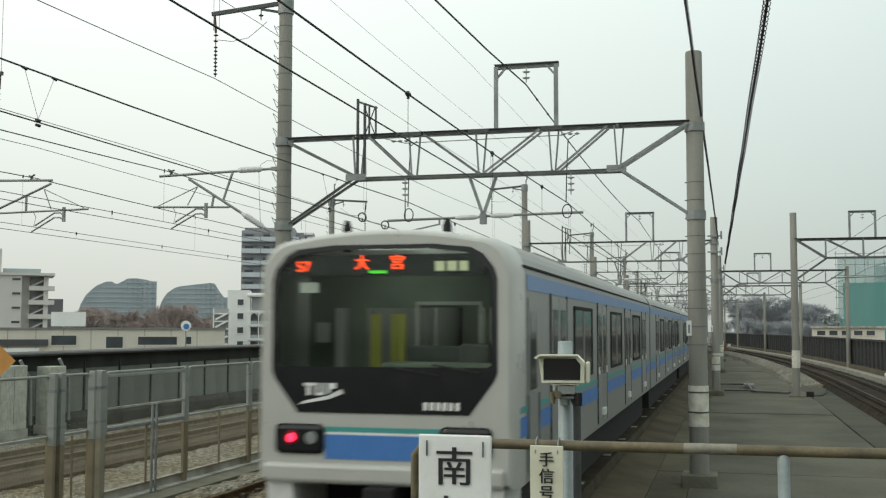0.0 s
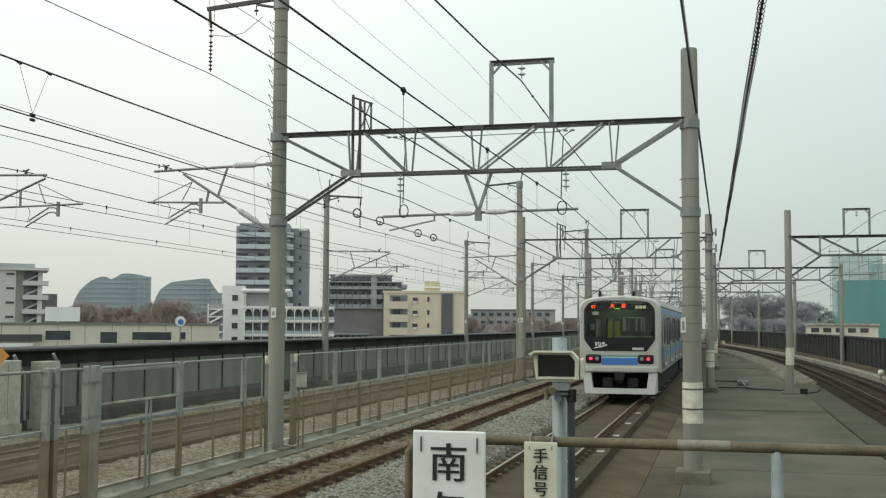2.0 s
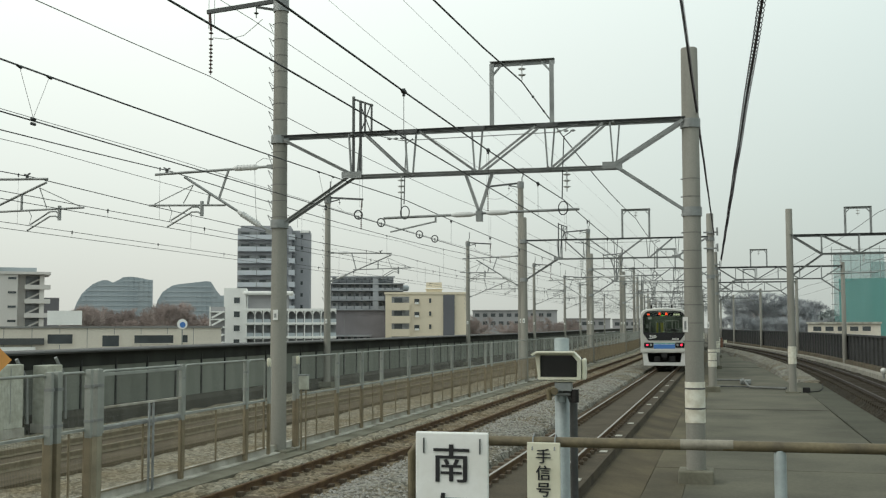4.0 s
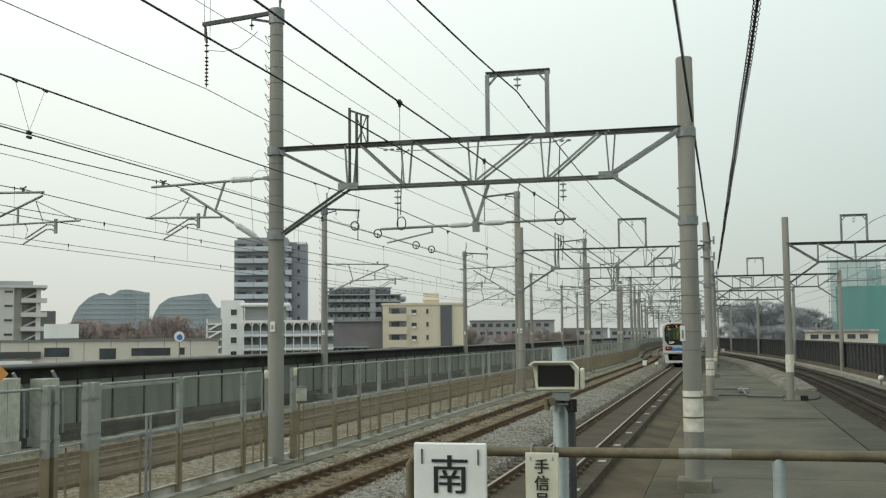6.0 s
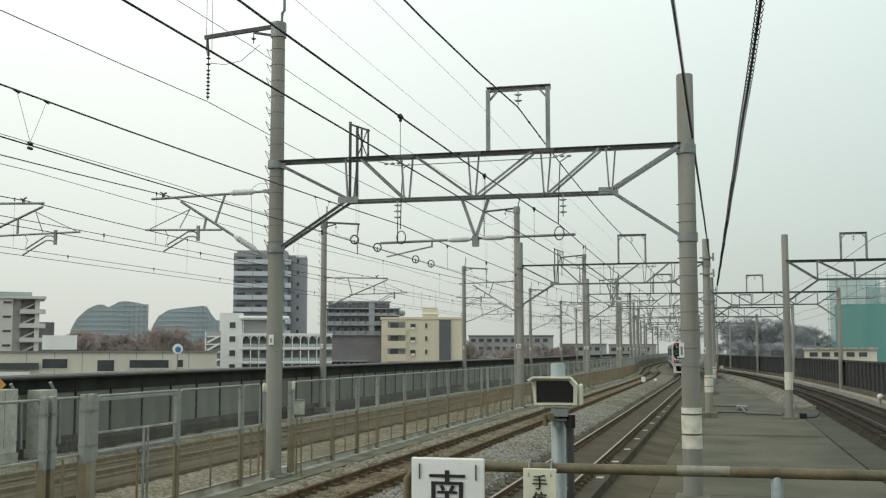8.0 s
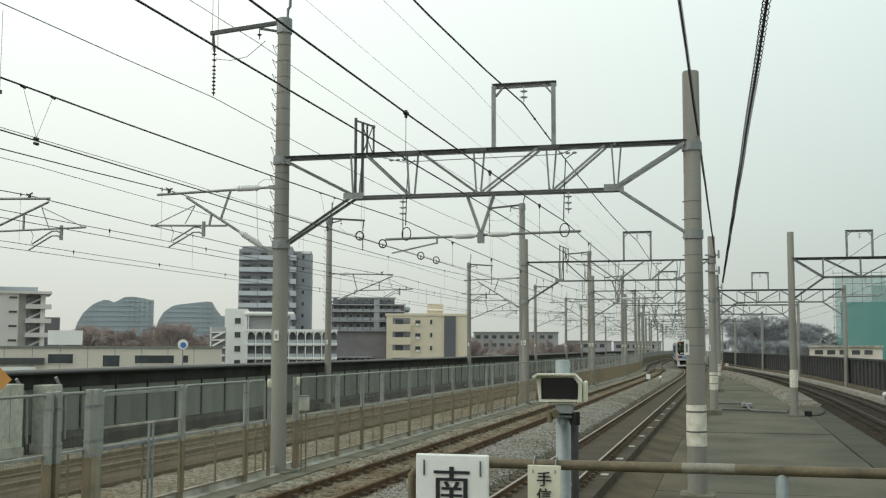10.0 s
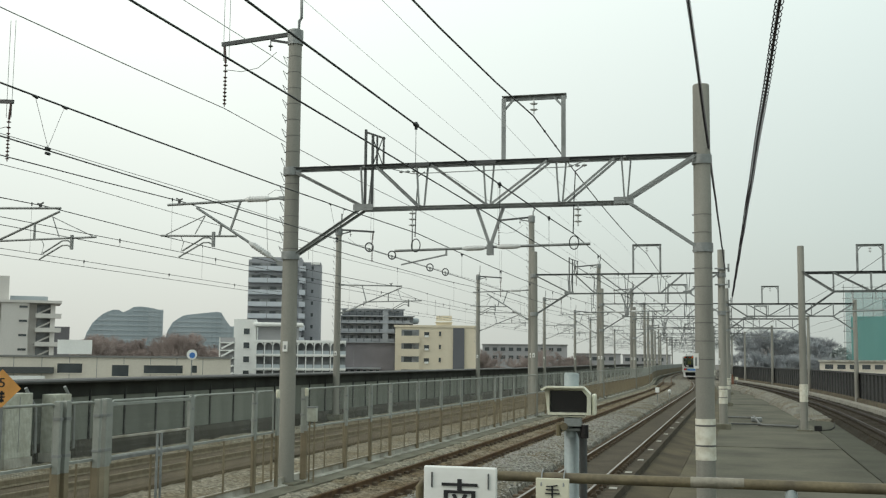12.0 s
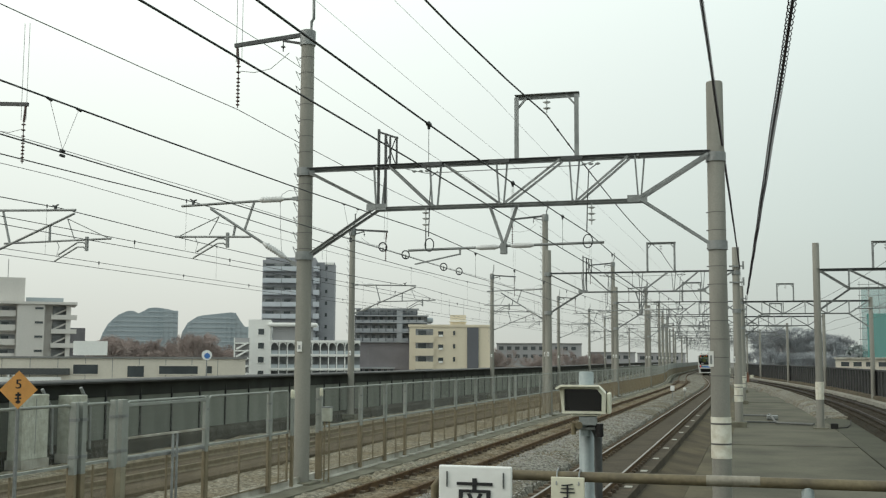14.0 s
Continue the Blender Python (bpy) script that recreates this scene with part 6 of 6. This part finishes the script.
for k in range(6):
    v = 77 - 22 * k
    h.balcony(-110, -14, v, v + 16, 9, y=2.2, deep=1.6, material=M_BEIGEGREY)
    h.window(14, 26, v + 11, v + 14.5, 0.0, M_BEIGEGREY)
    # dark panel painted as the shade inside the open stair
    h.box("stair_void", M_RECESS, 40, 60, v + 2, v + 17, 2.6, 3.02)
    sb = h.box("landing", M_BEIGEGREY, 38, 76, v - 4, v + 3, 0.5, 3.0)
    part("flight", bar(bmesh.new(), (42 * h.s, 2.3, (v + 3) * h.s), (60 * h.s, 2.3, (v + 12) * h.s), 0.9, 0.35), M_BEIGEGREY, sb)
    h.box("stair_pier", M_BEIGEGREY, 60, 67, v - 4, v + 18, 1.2, 3.0)
h.base("rear_wing", M_BROWNBRICK, 70, 93, 62, 12, 22)
for u in (-50, -28):
    h.box("antenna", M_STEEL, u - 0.5, u + 0.5, 138, 168, 6, 6.1)

# long low sandy building with a signboard on its roof
h = House("long_low_building", "long low sandy building with dark strip windows", 31.2, 170)
h.base("wall", M_LOWBEIGE, -215, 182, 4, 0, 14)
h.box("roof_edge", M_TOWNROOF, -217, 184, 4, 7, -0.25, 14)
for u0, u1, v0, v1 in ((-92, -54, -21, -6), (-8, 18, -26, -8), (42, 104, -21, -8), (118, 127, -20, -8)):
    h.window(u0, u1, v0, v1, 0.0, M_LOWBEIGE)
h.box("strip_awning", M_DARKSTEEL, -225, -97, -22, -12, -0.6, 0.0, label="dark strip of roof-edge glazing")
h.box("pale_strip", M_WHITEWALL, -225, -110, -33, -26, -0.5, 0.0)
for u in (-190, -182, -176, -170):
    h.box("white_mark", M_WHITEWALL, u, u + 3, -31, -22, -0.7, -0.5)
for k in range(9):
    h.box("wall_joint", M_TOWNROOF, -200 + 42 * k, -199.2 + 42 * k, -40, 4, -0.02, 0.0)
h = House("roof_signboard", "plain pale signboard on a flat roof", 33.25, 172, category="signboard")
h.box("board", M_WHITEWALL, -26, 27, 9, 32, 2, 2.3)
h.box("strut", M_STEEL, -20, -18, 2, 8, 2.3, 2.5)
h.box("strut", M_STEEL, 18, 20, 2, 8, 2.3, 2.5)
h = House("round_sign", "small round white and blue sign on a pole", 27.6, 168, category="sign")
part("disc", tube(bmesh.new(), [(0, -1.2, 0.9), (0, -1.1, 0.9)], 0.75, 20), M_WHITEWALL, h.ob)
part("emblem", tube(bmesh.new(), [(0.05, -1.26, 0.8), (0.05, -1.2, 0.8)], 0.42, 16), M_BLUE, h.ob)
part("pole", tube(bmesh.new(), [(0, -1.0, -2.2), (0, -1.0, 0.6)], 0.08, 6), M_STEEL, h.ob)

# two far curved towers with stepped, rounded rooflines; their blue-grey colour paints the haze
for az, tops in ((31.0, (20, 45, 60, 68, 75, 79, 82, 82, 78, 82, 87, 88, 88, 87, 86, 84)), (27.4, (5, 20, 50, 64, 70, 75, 77, 78, 79, 80, 81, 82, 83, 82, 69, 59))):
    h = House("far_tower_block", "far residential tower block, haze painted in blue-grey, with stepped roofline", az, 620)
    n = len(tops)
    s = h.s
    for k in range(n):
        v, v1 = tops[k], tops[min(k + 1, n - 1)]
        u0 = -64 + 8.0 * k
        y0 = 0.09 * (k - 7.5) ** 2
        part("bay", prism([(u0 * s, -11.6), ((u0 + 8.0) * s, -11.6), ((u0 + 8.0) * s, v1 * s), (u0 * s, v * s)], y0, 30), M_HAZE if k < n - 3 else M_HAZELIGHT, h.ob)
        for j in range(2, 11):
            vv = 8 * j
            if vv < min(v, v1) - 3:
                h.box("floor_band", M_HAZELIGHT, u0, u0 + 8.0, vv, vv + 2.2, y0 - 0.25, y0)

# outside stair tower in pale concrete
h = House("stair_tower", "pale concrete outside stair tower with zigzag flights", 25.85, 230)
h.base("core", M_FARGREY, -14, 14, 40, 1.5, 6)
for k in range(5):
    v = 30 - 13 * k
    st = h.box("landing", M_WHITEWALL, -14, 14, v, v + 2, 0.0, 1.5)
    part("flight", bar(bmesh.new(), (-10 * h.s, 0.4, (v - 9) * h.s), (10 * h.s, 0.4, (v + 2) * h.s), 1.0, 0.35), M_WHITEWALL, st)
for u in (-14, 12):
    h.box("corner_post", M_WHITEWALL, u, u + 2, -60, 40, 0, 0.4)

# slate high-rise with pale balconies
h = House("high_rise_block", "slate-grey high-rise with pale blue-grey balcony parapets", 23.1, 300, -4)
h.base("front_wall", M_HIGHRISE, -61, 32, 176, 0, 14)
h.base("side_wall", M_HIGHRISE, 30, 63, 174, 2.5, 14)
h.box("roof_parapet", M_HIGHRISE, -56, 30, 176, 181, 0.5, 13)
for k in range(11):
    v = 157 - 20.6 * k
    h.balcony(-60, -28, v, v + 14, 7.5)
    h.balcony(-27, -2, v, v + 14, 7.5)
    h.balcony(0, 24, v, v + 14, 7.5)
    h.balcony(27, 38, v, v + 13, 8.5, y=2.0, deep=2.6)
    h.window(47, 51, v + 4, v + 10, 2.5, M_HIGHRISE)
h.box("white_sign", M_WHITEWALL, 46, 62, 170, 174, 2.2, 2.5)
h.box("antenna", M_STEEL, 40, 40.6, 181, 196, 5, 5.1)

# white block with arched loggias
h = House("arched_white_block", "white residential block with rows of arched loggias", 22.8, 240)
h.base("tower_wall", M_WHITEWALL, -93, -55, 72, 0, 12)
# takes the dark recess tone, which paints the loggias' shade
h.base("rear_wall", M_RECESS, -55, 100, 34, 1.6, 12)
h.box("terrace_roof", M_WHITEWALL, -60, 26, 60, 67, -0.5, 6, bevel=0.35)
h.box("terrace_wall", M_FARGREY, -52, 18, 37, 60, 0.6, 5)
h.box("upper_slab", M_WHITEWALL, -57, 100, 33, 37, -0.3, 12)
for k in range(4):
    h.window(-76, -66, 46 - 24 * k, 56 - 24 * k, 0.0, M_WHITEWALL)
s = h.s
for row in range(4):
    vt, vb = 34 - 24 * row, 34 - 24 * row - 22
    h.box("floor_slab", M_WHITEWALL, -57, 100, vb - 2, vb + 1, -0.3, 1.6)
    for k in range(11):
        u = -55 + 14.2 * k
        bm = bmesh.new()
        ua, ub = (u + 1.4) * s, (u + 12.8) * s
        um, rad = (ua + ub) / 2, (ub - ua) / 2
        if row == 0:
            tops = [(um - rad * math.cos(a * math.pi / 8), vb * s + 0.62 * (vt - vb) * s + rad * 1.15 * math.sin(a * math.pi / 8)) for a in range(9)]
        else:
            tops = [(ua, (vt - 1.5) * s), (ub, (vt - 1.5) * s)]
        for (xa, za), (xb, zb) in zip(tops, tops[1:]):
            q = [bm.verts.new(c) for c in ((xa, -0.15, za), (xb, -0.15, zb), (xb, -0.15, vt * s), (xa, -0.15, vt * s))]
            q2 = [bm.verts.new((v.co.x, 0.2, v.co.z)) for v in q]
            bm.faces.new(q)
            bm.faces.new((q[0], q[1], q2[1], q2[0]))
        box(bm, u * s, ua, -0.15, 0.25, vb * s, vt * s)
        tagged(part("arch", bm, M_WHITEWALL, h.ob), kind="stuff")
        h.box("railing", M_HAZELIGHT, u + 1.4, u + 12.8, vb, vb + 7, 0.1, 0.15)

# dark stepped apartment house
h = House("dark_apartment_house", "dark slate apartment house with stepped top floors", 18.2, 270)
h.base("lower_wall", M_BROWNBRICK, -68, 30, 36, 0, 14)
h.base("upper_wall", M_SLATEWALL, -66, 62, 82, 0.8, 14)
h.box("top_floor", M_SLATEWALL, -60, 45, 82, 94, 2.5, 13)
for v, u1 in ((94, 47), (82, 64), (70, 62), (53, 66), (36, 30)):
    h.box("floor_band", M_SLATEBAND, -68, u1, v - 2, v, -0.7, 1)
for v in (40, 57, 72, 84):
    for k in range(9):
        u = -64 + 13.5 * k
        if v > 80 and u > 40:
            continue
        h.balcony(u, u + 11.5, v - (3 if v < 80 else 0), v + 9, 4.5, y=0.8 if v < 80 else 2.5, deep=1.2, material=M_SLATEBAND)
h.box("centre_pier", M_SLATEBAND, 8, 18, 36, 92, -0.6, 1)
h.box("low_balcony", M_SLATEBAND, -62, 6, -12, -9, -1.2, 0)
for k in range(6):
    h.window(-58 + 11 * k, -52 + 11 * k, -20, -13, 0, M_SLATEBAND)
h.box("roof_dome", M_HAZELIGHT, 48, 74, 70, 80, 6, 12, bevel=0.5)
h.box("aerial", M_STEEL, -42, -41.4, -10, 20, -1.4, -1.3)

# cream apartment house with a charcoal stair panel
h = House("cream_apartment_house", "cream apartment house with a charcoal vertical panel", 15.25, 255)
h.base("wall", M_CREAMWALL, -70, 73, 62, 0, 12)
h.box("coping", M_CREAMWALL, -72, 74, 62, 66, -0.2, 12)
h.base("stair_panel", M_CHARCOAL, 32, 52, 61, -0.35, 0.3)
h.box("roof_house", M_CREAMWALL, 2, 30, 66, 84, 3, 8)
h.box("roof_house_cap", M_WHITEWALL, 0, 32, 72, 74, 2.5, 8.5)
for k in range(5):
    v = 46 - 23 * k
    h.balcony(-59, -28, v, v + 12, 0.8, deep=0.3, material=M_CREAMWALL)
    h.box("parapet", M_CREAMWALL, -60, -27, v - 12, v + 1, -1.2, -1.05)
    h.window(-19, -10, v + 0.5, v + 8, 0, M_CREAMWALL)
    h.box("window_grille", M_WHITEWALL, -18, -11, v - 1.5, v + 2, -0.45, -0.35)
    h.window(7, 11, v + 1, v + 9, 0, M_CREAMWALL)
for u in (0, 26):
    h.box("antenna", M_STEEL, u, u + 0.5, 84, 112, 4, 4.08)

# far low housing, haze put into its grey wall colour
for az, d, half, v, nm in ((10.6, 380, 74, 32, "grey flat-roofed far housing block"), (6.9, 420, 40, 17, "low grey far building behind the masts"), (4.4, 520, 40, 16, "low grey far building behind the masts")):
    h = House("far_housing", nm, az, d)
    h.base("wall", M_FARGREY, -half, half, v, 0, 14)
    h.box("roof_edge", M_TOWNROOF, -half - 1, half + 1, v, v + 2, -0.3, 14)
    for r in range(2):
        for k in range(int(half / 7)):
            h.window(-half + 4 + 14 * k, -half + 12 + 14 * k, v - 10 - 14 * r, v - 4 - 14 * r, 0, M_FARGREY)

# scaffold wrapped in green netting, with a low building before it
M_NET = mat("green_scaffold_net", (0.16, 0.42, 0.39), 0.8, var=0.25, scale=0.12, bump=0, streak=True)
M_NETPALE = mat("thin_green_net", (0.30, 0.48, 0.47), 0.8, var=0.2, scale=0.12, bump=0)
for m, a in ((M_NET, 0.62), (M_NETPALE, 0.38)):
    m.node_tree.nodes["Principled BSDF"].inputs["Alpha"].default_value = a
h = House("netted_scaffold", "tall scaffold wrapped in translucent green netting", -5.7, 230, category="scaffold")
h.base("net", M_NET, -8, 84, 78, 0, 10)
h.base("net_side", M_NETPALE, 40, 98, 104, 2, 14)
h.base("net_rear", M_NETPALE, -16, 60, 122, 6, 16)
for k in range(9):
    h.box("standard", M_STEEL, -18 + 14 * k, -17.3 + 14 * k, -20, 128, 0.3, 0.4)
for k in range(8):
    h.box("ledger", M_STEEL, -20, 98, 4 + 17 * k, 4.8 + 17 * k, 0.3, 0.4)
h = House("low_depot", "low beige depot building beyond the parapet", -5.4, 190)
h.base("wall", M_LOWBEIGE, -46, 60, 8, 0, 12)
h.box("roof_edge", M_KERB, -48, 62, 8, 11, -0.4, 12)
for k in range(5):
    h.window(-38 + 18 * k, -26 + 18 * k, -3, 4, 0, M_LOWBEIGE)

# ---- trees ----
# twig and leaf colours are lifted to paint distance haze into them
M_TWIG = mat("bare_brown_twigs", (0.40, 0.335, 0.31), 0.95, var=0.3, scale=0.5, bump=0, per_piece=0.25)
# shifted to blue-grey as well, to stand for the thicker haze farther off
M_HAZETWIG = mat("far_bluish_twigs", (0.385, 0.405, 0.425), 0.95, var=0.2, scale=0.3, bump=0, per_piece=0.2)
M_BARK = mat("grey_bark", (0.36, 0.34, 0.33), 0.95, var=0.3)
M_EVERGREEN = mat("dull_evergreen_leaves", (0.36, 0.40, 0.39), 0.9, var=0.4, scale=0.6, bump=0, per_piece=0.2)


def make_tree(label, leafy, seed, tall, twig=M_TWIG):
    rnd = random.Random(seed)
    t = thing("tree", label, "tree", group="trees beyond the viaduct")
    trunk, crown = bmesh.new(), bmesh.new()

    def grow(p, d, length, r, depth):
        q = p + d * length
        if depth <= 2:
            tube(trunk, [p, q], [r * 0.75, r * 0.5], 6)
        else:
            bar(crown, p, q, r * (1.2 if depth < 5 else 0.85))
        if depth >= 6:
            return
        for _ in range(3 if depth < 4 else 7):
            nd = (d + Vector((rnd.uniform(-0.75, 0.75), rnd.uniform(-0.75, 0.75), rnd.uniform(-0.15, 0.5)))).normalized()
            grow(p + d * length * rnd.uniform(0.55, 1.0), nd, length * rnd.uniform(0.58, 0.8), max(r * 0.58, 0.016), depth + 1)
        if leafy and depth >= 4:
            for _ in range(6):
                c = q + Vector((rnd.uniform(-0.9, 0.9), rnd.uniform(-0.9, 0.9), rnd.uniform(-0.6, 0.7)))
                u = Vector((rnd.uniform(-1, 1), rnd.uniform(-1, 1), rnd.uniform(-1, 1))).normalized() * rnd.uniform(0.18, 0.35)
                w = u.orthogonal()
                crown.faces.new([crown.verts.new(c + x) for x in (u, w, -u, -w)])

    grow(Vector((0, 0, 0)), Vector((0.03, 0.02, 1)).normalized(), tall * 0.3, tall * 0.022, 0)
    part("trunk", trunk, M_BARK, t)
    part("crown", crown, M_EVERGREEN if leafy else twig, t)
    return t


rnd = random.Random(21)
kinds = [make_tree("bare winter tree with brown twigs", False, 31, 17.0), make_tree("bare winter tree with a broad brown crown", False, 57, 16.0)]
hazy = make_tree("far bare tree with haze painted into its bluish twigs", False, 91, 16.0, M_HAZETWIG)
ever = make_tree("dull evergreen tree with an uneven crown", True, 77, 15.0)


def plant(kind, az, d, z=-9.0, k=1.0):
    b = radians(az)
    kind.scale = (k, k, k * rnd.uniform(0.9, 1.1))
    o = copy_thing(kind, pose(-math.sin(b) * d, math.cos(b) * d, z, 0, 0, rnd.uniform(0, 360)))
    kind.scale = (1, 1, 1)
    return o


for i in range(34):
    plant(kinds[i % 2], 26.6 + 6.4 * i / 33 + rnd.uniform(-0.15, 0.15), rnd.uniform(290, 360), -9.0, rnd.uniform(1.05, 1.4))
for i in range(12):
    plant(kinds[i % 2], 7.6 + 5.6 * i / 11 + rnd.uniform(-0.3, 0.3), rnd.uniform(260, 300), -9.0, rnd.uniform(0.85, 1.2))
for i in range(40):
    az = -5.3 + 5.0 * i / 39
    k = rnd.uniform(1.6, 2.05) * (0.72 if az < -4.1 else 0.84 if -2.3 < az < -1.8 else 1.0) * (0.8 if az > -0.7 else 1.0)
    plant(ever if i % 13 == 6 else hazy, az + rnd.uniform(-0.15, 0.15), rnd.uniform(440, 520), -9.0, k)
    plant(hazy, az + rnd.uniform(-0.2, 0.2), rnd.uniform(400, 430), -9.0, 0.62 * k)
for kind, (x, y) in zip(kinds + [ever, hazy], ((-150, 330), (-166, 338), (22, 470), (16, 480))):
    kind.matrix_world = pose(x, y, -9.0)


def motions():
    for k, c in enumerate(CARS):
        walk(c, [(0.5 * i, on_track(tail_y(0.5 * i) + 20.0 * k)) for i in range(29)])


motions()
